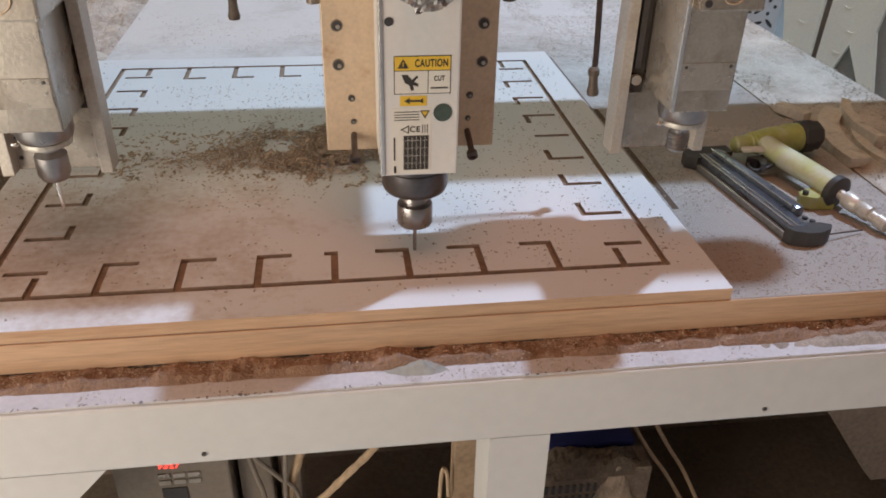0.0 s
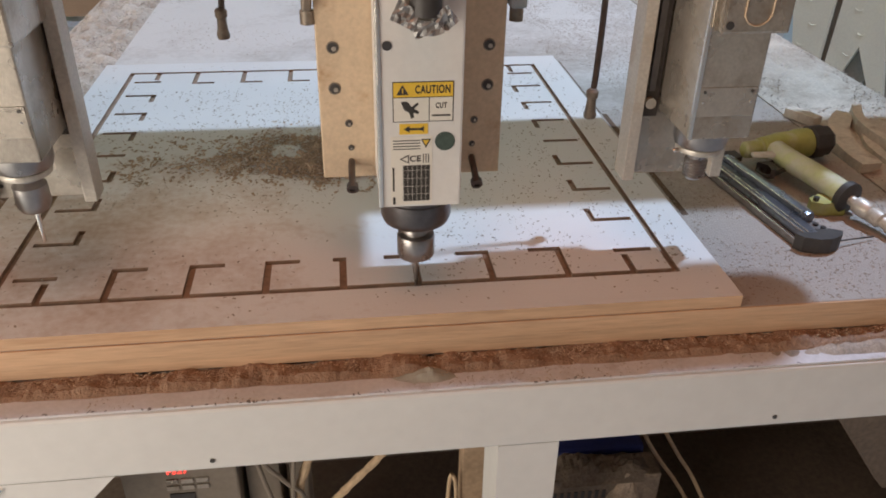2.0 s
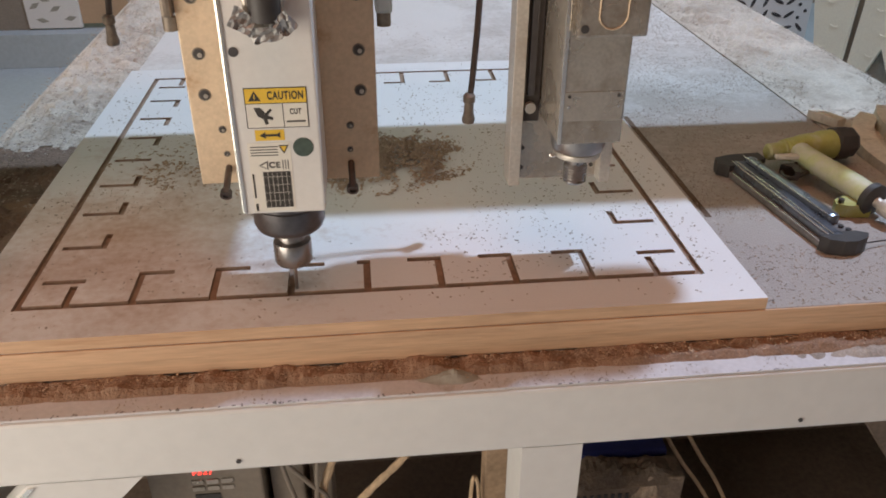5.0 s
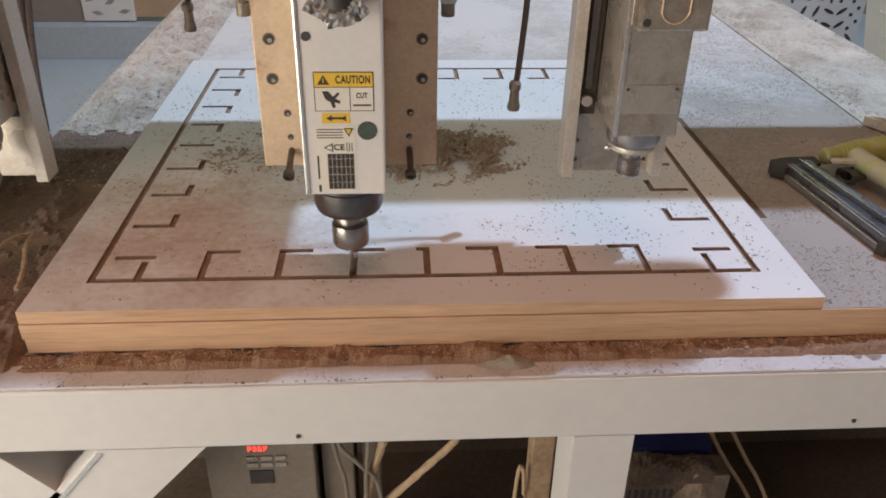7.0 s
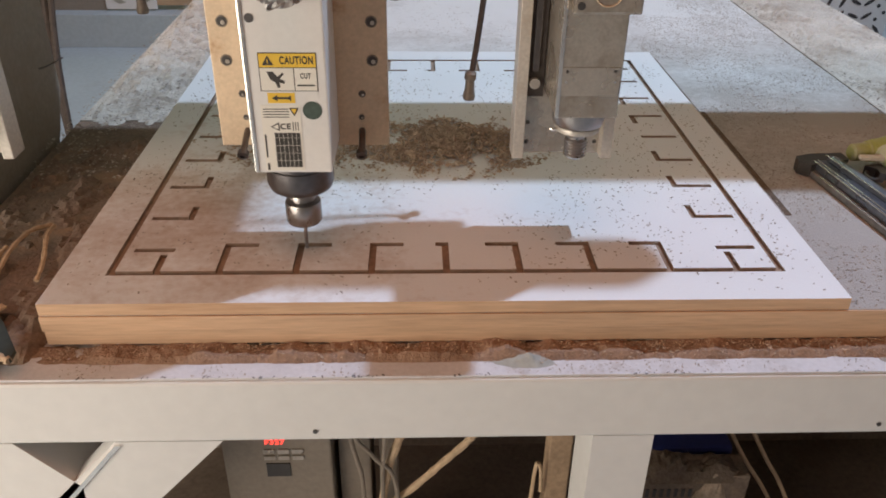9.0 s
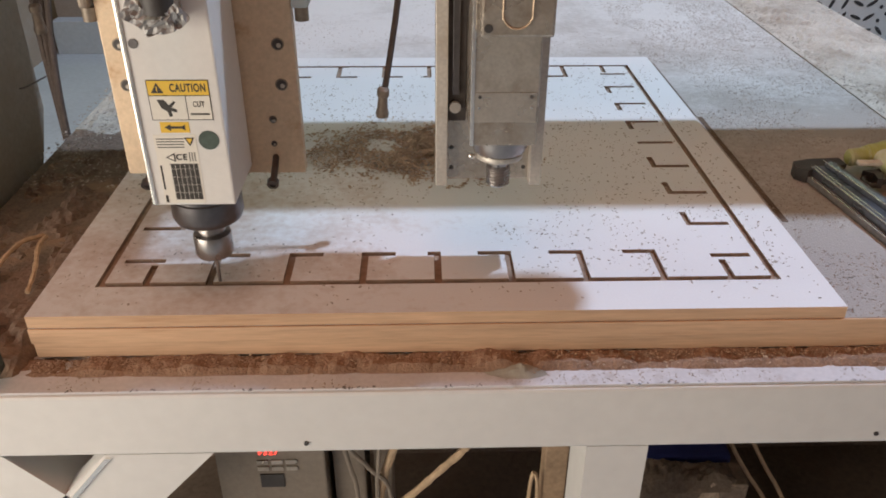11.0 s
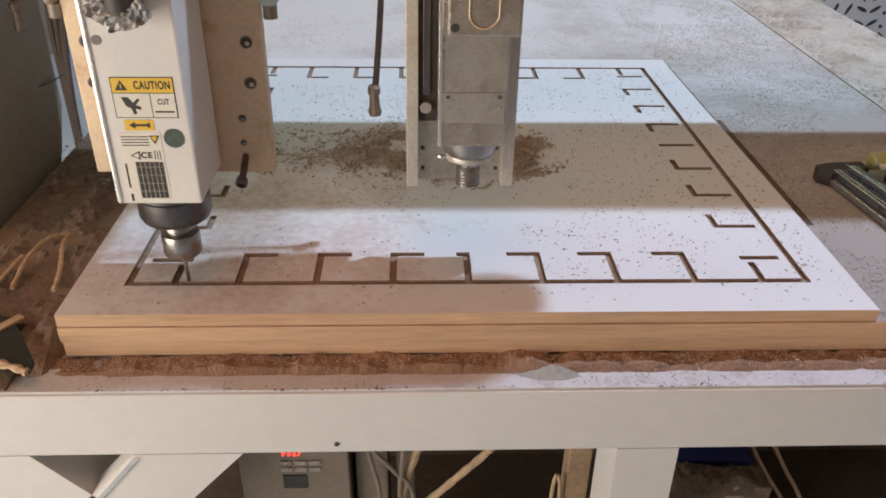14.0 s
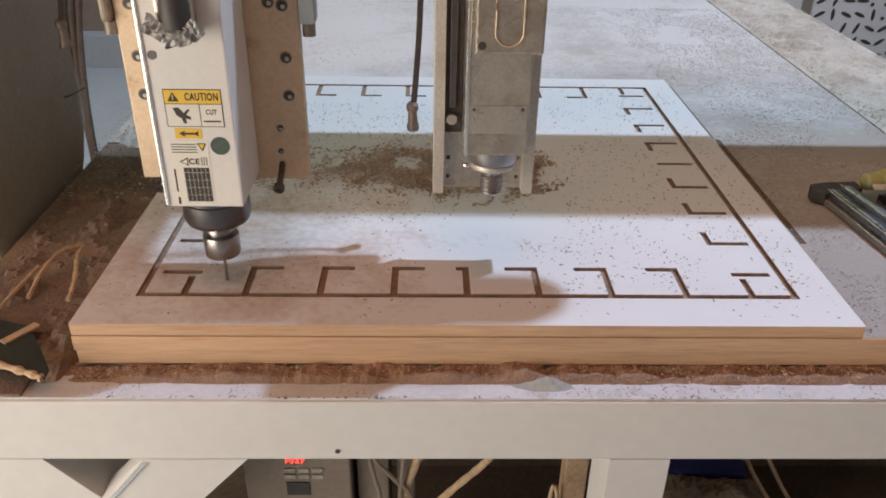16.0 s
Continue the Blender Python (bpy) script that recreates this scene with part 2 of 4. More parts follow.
def box(x0, x1, y0, y1, z0, z1, bevel=0.0, bm=None):
    bm = bm or bmesh.new()
    r = bmesh.ops.create_cube(bm, size=1)
    for v in r["verts"]:
        v.co = ((x0 + x1) / 2 + v.co.x * (x1 - x0), (y0 + y1) / 2 + v.co.y * (y1 - y0), (z0 + z1) / 2 + v.co.z * (z1 - z0))
    if bevel:
        es = {e for v in r["verts"] for e in v.link_edges}
        bmesh.ops.bevel(bm, geom=list(es), offset=bevel, segments=2, affect="EDGES", profile=0.6)
    return bm


def lathe(profile, seg=28, at=(0, 0, 0), axis="z", bm=None):
    """A turned solid from (radius, height) pairs."""
    bm = bm or bmesh.new()
    rings = []
    for r, h in profile:
        ring = []
        for k in range(seg):
            a = 2 * math.pi * k / seg
            p = (r * math.cos(a), r * math.sin(a), h)
            p = {"z": p, "y": (p[0], p[2], p[1]), "x": (p[2], p[0], p[1])}[axis]
            ring.append(bm.verts.new((p[0] + at[0], p[1] + at[1], p[2] + at[2])))
        rings.append(ring)
    for a, b in zip(rings, rings[1:]):
        for k in range(seg):
            bm.faces.new((a[k], a[(k + 1) % seg], b[(k + 1) % seg], b[k]))
    bm.faces.new(rings[0][::-1])
    bm.faces.new(rings[-1])
    return bm


def prism(points, z0, z1, axis="z", bm=None):
    """A polygon pushed along an axis."""
    bm = bm or bmesh.new()
    f = {"z": lambda a, b, c: (a, b, c), "y": lambda a, b, c: (a, c, b), "x": lambda a, b, c: (c, a, b)}[axis]
    lo = [bm.verts.new(f(a, b, z0)) for a, b in points]
    hi = [bm.verts.new(f(a, b, z1)) for a, b in points]
    n = len(points)
    bm.faces.new(lo[::-1])
    bm.faces.new(hi)
    for k in range(n):
        bm.faces.new((lo[k], lo[(k + 1) % n], hi[(k + 1) % n], hi[k]))
    return bm


def tube(points, radius, seg=10, bm=None, wobble=0.0):
    """A round tube along a smoothed line of points."""
    bm = bm or bmesh.new()
    pts = [Vector(p) for p in points]
    fine = []
    for i in range(len(pts) - 1):
        p0, p1, p2, p3 = pts[max(i - 1, 0)], pts[i], pts[i + 1], pts[min(i + 2, len(pts) - 1)]
        for k in range(5):
            t = k / 5
            fine.append(0.5 * (2 * p1 + (p2 - p0) * t + (2 * p0 - 5 * p1 + 4 * p2 - p3) * t * t + (3 * p1 - p0 - 3 * p2 + p3) * t ** 3))
    fine.append(pts[-1])
    rings = []
    for i, p in enumerate(fine):
        d = (fine[min(i + 1, len(fine) - 1)] - fine[max(i - 1, 0)]).normalized()
        q = d.to_track_quat("Z", "Y")
        r = radius * (1 + wobble * math.sin(i * 2.3))
        rings.append([bm.verts.new(p + q @ Vector((r * math.cos(2 * math.pi * k / seg), r * math.sin(2 * math.pi * k / seg), 0))) for k in range(seg)])
    for a, b in zip(rings, rings[1:]):
        for k in range(seg):
            bm.faces.new((a[k], a[(k + 1) % seg], b[(k + 1) % seg], b[k]))
    bm.faces.new(rings[0][::-1])
    bm.faces.new(rings[-1])
    return bm


def mound(x0, x1, y0, y1, z, height, step=0.008, seed=0.0, edge=0.35):
    """An uneven heap of dust over a rectangle, thin at its ragged rim."""
    bm = bmesh.new()
    nx, ny = max(int((x1 - x0) / step), 4), max(int((y1 - y0) / step), 4)
    grid = []
    for j in range(ny + 1):
        row = []
        for i in range(nx + 1):
            u, v = i / nx, j / ny
            x, y = x0 + u * (x1 - x0), y0 + v * (y1 - y0)
            rim = min(1, min(u, 1 - u) / edge) * min(1, min(v, 1 - v) / edge)
            n = noise.fractal(Vector((x * 14 + seed, y * 14, seed)), 1.0, 2.0, 4) * 0.6 + noise.noise(Vector((x * 90, y * 90, seed))) * 0.25
            row.append(bm.verts.new((x, y, z + height * (rim * (0.75 + n) - 0.22))))
        grid.append(row)
    for j in range(ny):
        for i in range(nx):
            q = (grid[j][i], grid[j][i + 1], grid[j + 1][i + 1], grid[j + 1][i])
            if max(v.co.z for v in q) > z:
                bm.faces.new(q)
    bmesh.ops.delete(bm, geom=[v for v in bm.verts if not v.link_faces], context="VERTS")
    return bm


def chips(spots, seed, size=(0.002, 0.006), thin=0.3):
    """Loose chips: small bent flakes at (x, y, z) spots, as one mesh."""
    rnd = random.Random(seed)
    verts, faces = [], []
    for x, y, z in spots:
        a, s = rnd.uniform(0, 6.28), rnd.uniform(*size)
        w = s * rnd.uniform(0.25, 0.7)
        c, d = math.cos(a), math.sin(a)
        tilt = rnd.uniform(-0.3, 0.5)
        b = len(verts)
        h = s * thin
        for px, py, pz in ((-s, -w, 0), (s, -w, 0), (s, w, 0), (-s, w, 0), (0, 0, h)):
            verts.append((x + (px * c - py * d) / 2, y + (px * d + py * c) / 2, z + pz + max(px * tilt, 0)))
        faces += [(b, b + 1, b + 4), (b + 1, b + 2, b + 4), (b + 2, b + 3, b + 4), (b + 3, b, b + 4), (b + 3, b + 2, b + 1, b)]
    me = bpy.data.meshes.new("chips")
    me.from_pydata(verts, [], faces)
    return me


def stuff(name, me, material, label, category):
    me.materials.append(material)
    return tagged(new(name, me), label, category, kind="stuff")


def mesh_of(name, bm):
    me = bpy.data.meshes.new(name)
    bm.to_mesh(me)
    bm.free()
    return me


def structure(name, bm, material, label, category):
    return tagged(part(name, bm, material), label, category, kind="structure")


# ---- the workshop ----
structure("floor", box(-5, 6, -5.2, 5.6, -0.1, 0), M["floor"], "grey blue painted concrete workshop floor", "floor")
# the high gap in this wall is made for the greenish fill
bm = box(-5, 6, 5.4, 5.6, 0, 5.65)
box(-5, 6, 5.4, 5.6, 6.65, 7, bm=bm)
box(-5, -1.9, 5.4, 5.6, 5.65, 6.65, bm=bm)
box(3.1, 6, 5.4, 5.6, 5.65, 6.65, bm=bm)
structure("wall_north", bm, M["wall"], "plaster workshop wall with an unseen opening added for the green fill", "wall")
structure("wall_east", box(5.8, 6, -5.2, 5.4, 0, 7), M["wall"], "pale plaster workshop side wall", "wall")
# unseen wall, set close with a gap for the left fill
bm = box(-2.0, -1.8, -5.0, -2.8, 0, 7)
box(-2.0, -1.8, -0.2, 5.4, 0, 7, bm=bm)
box(-2.0, -1.8, -2.8, -0.2, 2.9, 7, bm=bm)
structure("wall_west", bm, M["wall"], "pale plaster workshop side wall", "wall")
# the gap in this unseen roof is made for the amber fill
bm = box(-5, -1.2, -5.2, 5.6, 7.0, 7.1)
box(2.0, 6, -5.2, 5.6, 7.0, 7.1, bm=bm)
box(-1.2, 2.0, -5.2, -2.6, 7.0, 7.1, bm=bm)
box(-1.2, 2.0, 0.0, 5.6, 7.0, 7.1, bm=bm)
structure("ceiling", bm, M["roof"], "unseen brown roof with an opening added for the amber fill", "ceiling")
bm = box(-4.8, -2.6, -5.2, -5.0, 0, 7)
box(1.2, 5.8, -5.2, -5.0, 0, 7, bm=bm)
box(-2.6, 1.2, -5.2, -5.0, 3.4, 7, bm=bm)
structure("wall_south", bm, M["wall"], "plaster wall with an unseen opening added to let in world light", "wall")
lampthing = thing("high_bay_lamp", "round high bay lamp hung under the workshop ceiling", "lamp", at=LAMP)
part("reflector", lathe([(0.13, 0.0), (0.17, 0.02), (0.10, 0.16), (0.03, 0.20), (0.03, 0.28)]), M["dark_steel"], lampthing)

# ---- the machine table ----
rail = structure("front_rail", box(-0.50, 2.05, -0.075, 0.06, 0.695, 0.812, 0.006), M["cream"], "cream painted steel front beam of the router table", "beam")
structure("rail_top", box(-0.50, 2.05, -0.071, 0.06, 0.8125, 0.8165, 0.0015), M["white_rail"], "chipped white paint on the top of the front beam", "beam")
for x in (0.404, 1.278):
    part("bolt_hole", lathe([(0.0036, 0), (0.0036, 0.002)], 14, (x, -0.0772, 0.714), "y"), M["black"], rail)
leg = prism([(0.832, 0.695), (0.928, 0.695), (0.932, 0.0), (0.836, 0.0)], -0.074, 0.03, "y")
structure("table_leg", leg, M["cream"], "cream painted square steel leg of the router table", "leg")
gus = prism([(0.098, 0.695), (0.262, 0.695), (0.0, 0.41), (-0.12, 0.41), (-0.12, 0.46)], -0.074, -0.03, "y")
brace = structure("corner_brace", gus, M["cream"], "cream painted diagonal steel brace under the beam", "brace")
# thin bright bar added to show the highlight on the diagonal edge
part("brace_edge", prism([(0.098, 0.690), (0.107, 0.690), (-0.045, 0.508), (-0.054, 0.508)], -0.0775, -0.0735, "y"), M["bright"], brace, "bright bar for the highlight along the brace edge")
# same brace paint in life; the dark tone here is its shade
structure("corner_brace_right", prism([(1.41, 0.695), (1.72, 0.695), (1.95, 0.41), (1.62, 0.41)], 0.02, 0.05, "y"), M["under"], "diagonal steel brace under the beam, coloured dark for shade", "brace")
structure("table_leg_left", prism([(-0.20, 0.695), (-0.055, 0.695), (0.03, 0.60), (0.03, 0.40), (-0.06, 0.0), (-0.20, 0.0)], -0.074, 0.03, "y"), M["cream"], "cream painted steel corner leg of the router table", "leg")
structure("table_bed", box(-0.25, 2.05, 0.062, 3.0, 0.74, 0.8255), M["table"], "dusty steel bed of the router table", "table")
structure("spoilboard", box(0.0, 1.690, 0.001, 3.0, 0.852, 0.879, 0.001), M["spoil"], "dust covered spoilboard on the router table", "board")
structure("spoilboard_lower", box(0.002, 1.690, -0.001, 3.0, 0.8262, 0.8516, 0.001), M["mdf"], "lower layer of the brown board stack", "board")
structure("side_bed", box(1.700, 2.03, -0.06, 3.0, 0.8262, 0.876, 0.002), M["table"], "dust covered side shelf of the router table", "table")
structure("left_bed", box(-0.25, -0.004, 0.86, 3.0, 0.8262, 0.842, 0.002), M["table"], "dust covered left margin of the router table", "table")
# near stretch of the left margin, darker than the far one for shade
structure("left_bed_near", box(-0.25, -0.004, 0.064, 0.858, 0.8262, 0.840, 0.002), M["shaded_dust"], "dusty left margin of the router table, darkened for shade", "table")
structure("rail_dust", box(-0.50, -0.06, -0.070, 0.058, 0.8168, 0.8215, 0.002), M["shaded_dust"], "dust on the end of the front beam, darkened for shade", "dust")
# flat dark brown strips beside the panel's right edge, the far one thinner
structure("spoilboard_groove", box(1.2440, 1.2560, 0.30, 0.82, 0.8786, 0.8797), M["dark_line"], "dark brown line on the board along the panel", "groove")
structure("spoilboard_score", box(1.2415, 1.2445, 0.824, 1.235, 0.8786, 0.8796), M["dark_line"], "fine dark line on the board along the panel", "groove")
# front edge band of the spoilboard, bare mdf
structure("board_edge", box(0.0, 1.690, -0.003, 0.0006, 0.8525, 0.8785, 0.0008), M["mdf"], "bare brown edge of the board stack", "board")
for k, (lx, ly) in enumerate(((-0.2, 2.8), (1.9, 2.8), (1.95, 0.0))):
    structure("table_leg_rear", box(lx, lx + 0.1, ly, ly + 0.1, 0, 0.74), M["cream"], "cream painted steel leg of the router table", "leg")

# ---- the grooved panel ----
TOP, W0 = 0.9, 0.0115


def grooves():
    g = []
    a, b, c, d = 0.076, 1.149, 0.077, 1.152
    w = W0
    g += [(a, b, c, c + w), (a, b, d - w, d), (a, a + w, c, d), (b - w, b, c, d)]
    s = 0.058
    for x0, x1 in ((a + w + s, a + 2 * w + s), (b - 2 * w - s, b - w - s)):
        g += [(x0, x1, c + w, c + w + s * 0.86), (x0, x1, d - w - s * 0.86, d - w)]
    for y0 in (c + w + s, d - 2 * w - s):
        g += [(a + w + 0.012, a + 2 * w + s + 0.008, y0, y0 + w), (b - 2 * w - s - 0.008, b - w - 0.012, y0, y0 + w)]
    for i, x in enumerate((0.249, 0.369, 0.488, 0.607, 0.724, 0.843, 0.966)):
        h = w / 2
        g += [(x - h, x + h, c + w, 0.173), (x - h, x + h, d - 0.096, d - w)]
        arm = (x - h, x + 0.050) if i < 3 else ((x - 0.050, x + h) if i > 3 else (x - 0.016, x + h))
        g += [(arm[0], arm[1], 0.173 - w, 0.173), (arm[0], arm[1], d - 0.096, d - 0.096 + w)]
    for i, y in enumerate((0.260, 0.382, 0.501, 0.621, 0.741, 0.857, 0.977)):
        h = w / 2
        g += [(1.050, b - w - 0.011, y - h, y + h), (a + w + 0.011, 0.171, y - h, y + h)]
        if i < 3:
            g += [(1.050, 1.050 + w, y + h, y + 0.044), (0.171 - w, 0.171, y + h, y + 0.044)]
        if i > 3:
            g += [(1.050, 1.050 + w, y - 0.044, y - h), (0.171 - w, 0.171, y - 0.044, y - h)]
    return g


def grooved_panel():
    g = grooves()
    xs = sorted({round(v, 5) for r in g for v in r[:2]} | {0.0, 1.22})
    ys = sorted({round(v, 5) for r in g for v in r[2:]} | {0.0, 1.225})
    deep, low = TOP - 0.007, 0.8795
    meshes = [bmesh.new() for k in range(3)]
    cache = {}

    def face(which, *corners):
        quad = []
        for p in corners:
            if (which, p) not in cache:
                cache[which, p] = meshes[which].verts.new(p)
            quad.append(cache[which, p])
        meshes[which].faces.new(quad)

    cut = {}
    for i in range(len(xs) - 1):
        for j in range(len(ys) - 1):
            mx, my = (xs[i] + xs[i + 1]) / 2, (ys[j] + ys[j + 1]) / 2
            cut[i, j] = any(r[0] < mx < r[1] and r[2] < my < r[3] for r in g)
    for (i, j), c in cut.items():
        z = deep if c else TOP
        face(1 if c else 0, (xs[i], ys[j], z), (xs[i + 1], ys[j], z), (xs[i + 1], ys[j + 1], z), (xs[i], ys[j + 1], z))
        for di, dj, p, q in ((1, 0, (xs[i + 1], ys[j]), (xs[i + 1], ys[j + 1])), (0, 1, (xs[i], ys[j + 1]), (xs[i + 1], ys[j + 1]))):
            o = cut.get((i + di, j + dj))
            if o is not None and o != c:
                face(1, (*p, deep), (*q, deep), (*q, TOP), (*p, TOP))
    for (p, q) in [((xs[i], 0.0), (xs[i + 1], 0.0)) for i in range(len(xs) - 1)] + [((xs[i], 1.225), (xs[i + 1], 1.225)) for i in range(len(xs) - 1)] + [((0.0, ys[j]), (0.0, ys[j + 1])) for j in range(len(ys) - 1)] + [((1.22, ys[j]), (1.22, ys[j + 1])) for j in range(len(ys) - 1)]:
        face(2, (*p, low), (*q, low), (*q, TOP), (*p, TOP))
    ob = thing("grooved_panel", "white laminated fibreboard panel with a routed key pattern border", "panel")
    part("laminate_face", meshes[0], M["melamine"], ob, "white laminate face with dust and a painted brown shade")
    part("groove", meshes[1], M["groove"], ob, "routed brown groove")
    part("core_edge", meshes[2], M["mdf"], ob, "bare brown fibreboard edge")
    return ob


grooved_panel()

# ---- the gantry, which travels along the table ----
gantry = thing("gantry", "heavy steel gantry beam that spans the router table", "machine gantry", at=(0, 0, 0))
part("beam", box(-0.52, 2.25, 0.452, 0.78, 1.52, 1.74, 0.01), M["cream"], gantry)
leg_l = part("leg", prism([(0.20, 0.45), (0.60, 0.45), (0.60, 0.80), (0.635, 0.845), (0.685, 0.93), (0.690, 1.515), (0.20, 1.515)], -0.36, -0.27, "x"), M["cabinet"], gantry, "dusty dark grey gantry leg")
part("wire_end", tube([(-0.268, 0.60, 1.003), (-0.262, 0.625, 1.000), (-0.255, 0.70, 0.996)], 0.0018, 6), M["rubber"], leg_l)
part("leg", box(2.18, 2.25, 0.47, 0.76, 0.45, 1.52, 0.006), M["cream"], gantry)

# ---- the spindle carriage: its origin is the tip of the working bit ----
carriage = thing("spindle_carriage", "router carriage with three spindles on vertical slides", "router head")


def slide_plate(x0, x1, zlow, name="slide_plate", front=0.075):
    return part(name, box(x0, x1, front, front + 0.022, zlow, 0.62, 0.002), M["plate"], carriage)


main_plate = slide_plate(-0.134, 0.137, 0.150)
for sx in (-1, 1):
    for x, z, r in ((0.112, 0.292, 0.0085), (0.112, 0.352, 0.0085), (0.112, 0.43, 0.0085), (0.092, 0.435, 0.009), (0.094, 0.238, 0.0055), (0.092, 0.199, 0.0045)):
        rim = part("hole_rim", lathe([(r * 1.08, 0), (r * 1.08, 0.001)], 18, (0.0015 + sx * x, 0.0742, z), "y"), M["nipple"], main_plate, "rusty rim of a bolt hole")
        part("bolt_hole", lathe([(r * 0.85, 0), (r * 0.85, 0.0015)], 18, (0.0015 + sx * x, 0.0734, z), "y"), M["black"], rim)
        part("bolt_end", lathe([(r * 0.4, 0), (r * 0.4, 0.001)], 12, (0.0015 + sx * x + r * 0.2, 0.0726, z - r * 0.2), "y"), M["steel"], rim)
    part("socket_screw", tube([(0.0015 + sx * 0.092, 0.08, 0.178), (0.0015 + sx * 0.093, 0.05, 0.166), (0.0015 + sx * 0.093, 0.028, 0.157)], 0.0052), M["dark_steel"], main_plate)
    part("screw_head", lathe([(0.0088, 0.0), (0.0088, 0.009), (0.005, 0.0092), (0.0045, 0.006)], 18, (0, 0, 0), "z"), M["dark_steel"], main_plate).matrix_local = look((0.0015 + sx * 0.093, 0.030, 0.158), (0.0015 + sx * 0.0925, 0.08, 0.178))

body = part("spindle_body", box(-0.055, 0.057, -0.060, 0.072, 0.165, 0.575, 0.003), M["body"], carriage, "white painted square spindle housing")
# bright strip laid on the left bevel to draw its highlight
part("housing_edge", box(-0.0572, -0.0500, -0.0622, -0.0570, 0.166, 0.573, 0.0024), M["bright"], body, "bright strip for the glint along the housing edge")
part("nose", lathe([(0.049, 0.1645), (0.049, 0.155), (0.0515, 0.1535), (0.0520, 0.126), (0.0485, 0.117), (0.0465, 0.1155), (0.020, 0.1150), (0.016, 0.112)][::-1], 40, (0.0, 0, 0)), M["dark_steel"], body, "dark steel spindle nose", True)
part("collet_nut", lathe([(0.0165, 0.1145), (0.0165, 0.104), (0.0215, 0.102), (0.0225, 0.096), (0.019, 0.0935), (0.019, 0.0905), (0.0275, 0.0885), (0.0285, 0.086), (0.0285, 0.0555), (0.0265, 0.052), (0.010, 0.0505)][::-1], 36, (0.0, 0, 0)), M["collet"], body, "turned steel collet nut", True)
part("router_bit", lathe([(0.0032, 0.055), (0.0030, 0.02), (0.0028, -0.006)][::-1], 12), M["collet"], body, "slim steel router bit", True)


def text_on(name, s, x, z, size, y, parent, material=None, width=None):
    cu = bpy.data.curves.new(name, "FONT")
    cu.body, cu.size, cu.align_x, cu.align_y, cu.extrude, cu.offset, cu.space_character = s, size, "CENTER", "CENTER", 0.00012, size * 0.028, 1.12
    tmp = new("lettering_curve", cu)
    bpy.context.view_layer.update()
    me = bpy.data.meshes.new_from_object(tmp.evaluated_get(bpy.context.evaluated_depsgraph_get()))
    bpy.data.objects.remove(tmp)
    me.materials.clear()
    me.materials.append(material or M["ink"])
    if width:
        w = max(v.co.x for v in me.vertices) - min(v.co.x for v in me.vertices)
        for v in me.vertices:
            v.co.x *= width / w
    ob = new(name, me)
    ob.parent = parent
    ob.matrix_local = pose(x, y, z, 90, 0, 0)
    return ob


FY = -0.0600


def sticker(name, x0, x1, z0, z1, material, parent=body, lift=0.0005, label=""):
    return part(name, box(x0, x1, FY - lift, FY + 0.0005, z0, z1), M[material], parent, label)


# warning label
lab = sticker("warning_label", -0.036, 0.044, 0.291, 0.346, "ink", label="yellow and white caution label")
sticker("yellow_field", -0.0348, 0.0428, 0.3255, 0.3448, "yellow", lab, 0.0009)
sticker("white_field", -0.0348, 0.0113, 0.2922, 0.3243, "paper", lab, 0.0009)
sticker("white_field", 0.0125, 0.0428, 0.2922, 0.3243, "paper", lab, 0.0009)
text_on("lettering", "CAUTION", 0.0165, 0.3350, 0.0150, FY - 0.0011, lab, width=0.046)
text_on("lettering", "CUT", 0.0277, 0.3130, 0.0105, FY - 0.0011, lab, width=0.0150)
sticker("illegible_line", 0.0155, 0.0400, 0.2985, 0.3008, "ink", lab, 0.0012)
part("triangle_sign", prism([(-0.031, 0.3285), (-0.015, 0.3285), (-0.023, 0.342)], FY - 0.0012, FY - 0.0003, "y"), M["ink"], lab)
sticker("triangle_mark", -0.0237, -0.0223, 0.3310, 0.3375, "yellow", lab, 0.0015)
part("cut_sign", prism([(-0.0255, 0.3195), (-0.017, 0.3195), (-0.011, 0.312), (-0.004, 0.318), (-0.002, 0.316), (-0.008, 0.309), (-0.0015, 0.306), (-0.002, 0.302), (-0.009, 0.304), (-0.008, 0.297), (-0.012, 0.296), (-0.0145, 0.304), (-0.021, 0.308)], FY - 0.0012, FY - 0.0003, "y"), M["ink"], lab)
arrow = sticker("arrow_label", -0.0275, 0.0105, 0.2735, 0.2885, "yellow", label="yellow arrow label")
part("arrow_sign", prism([(-0.022, 0.281), (-0.014, 0.2855), (-0.014, 0.2825), (0.001, 0.2825), (0.005, 0.2850), (0.005, 0.2770), (0.001, 0.2795), (-0.014, 0.2795), (-0.014, 0.2765)], FY - 0.0011, FY - 0.0003, "y"), M["ink"], arrow)
part("green_sticker", lathe([(0.0135, 0), (0.0135, 0.0008)], 26, (0.0335, FY - 0.0008, 0.2625), "y"), M["green"], body, "round green sticker")
part("body_screw", lathe([(0.0062, 0), (0.0062, 0.001)], 18, (-0.0420, FY - 0.0010, 0.3930), "y"), M["dark_steel"], body)
plate_l = sticker("rating_plate", -0.0395, 0.0165, 0.1690, 0.2705, "paper", label="worn paper rating plate")
sticker("rating_table", -0.0235, 0.0135, 0.1745, 0.2285, "ink", plate_l, 0.0009)
for k in range(6):
    sticker("table_rule", -0.0232 + 0.0062 * k, -0.0228 + 0.0062 * k, 0.1750, 0.2280, "paper", plate_l, 0.0012)
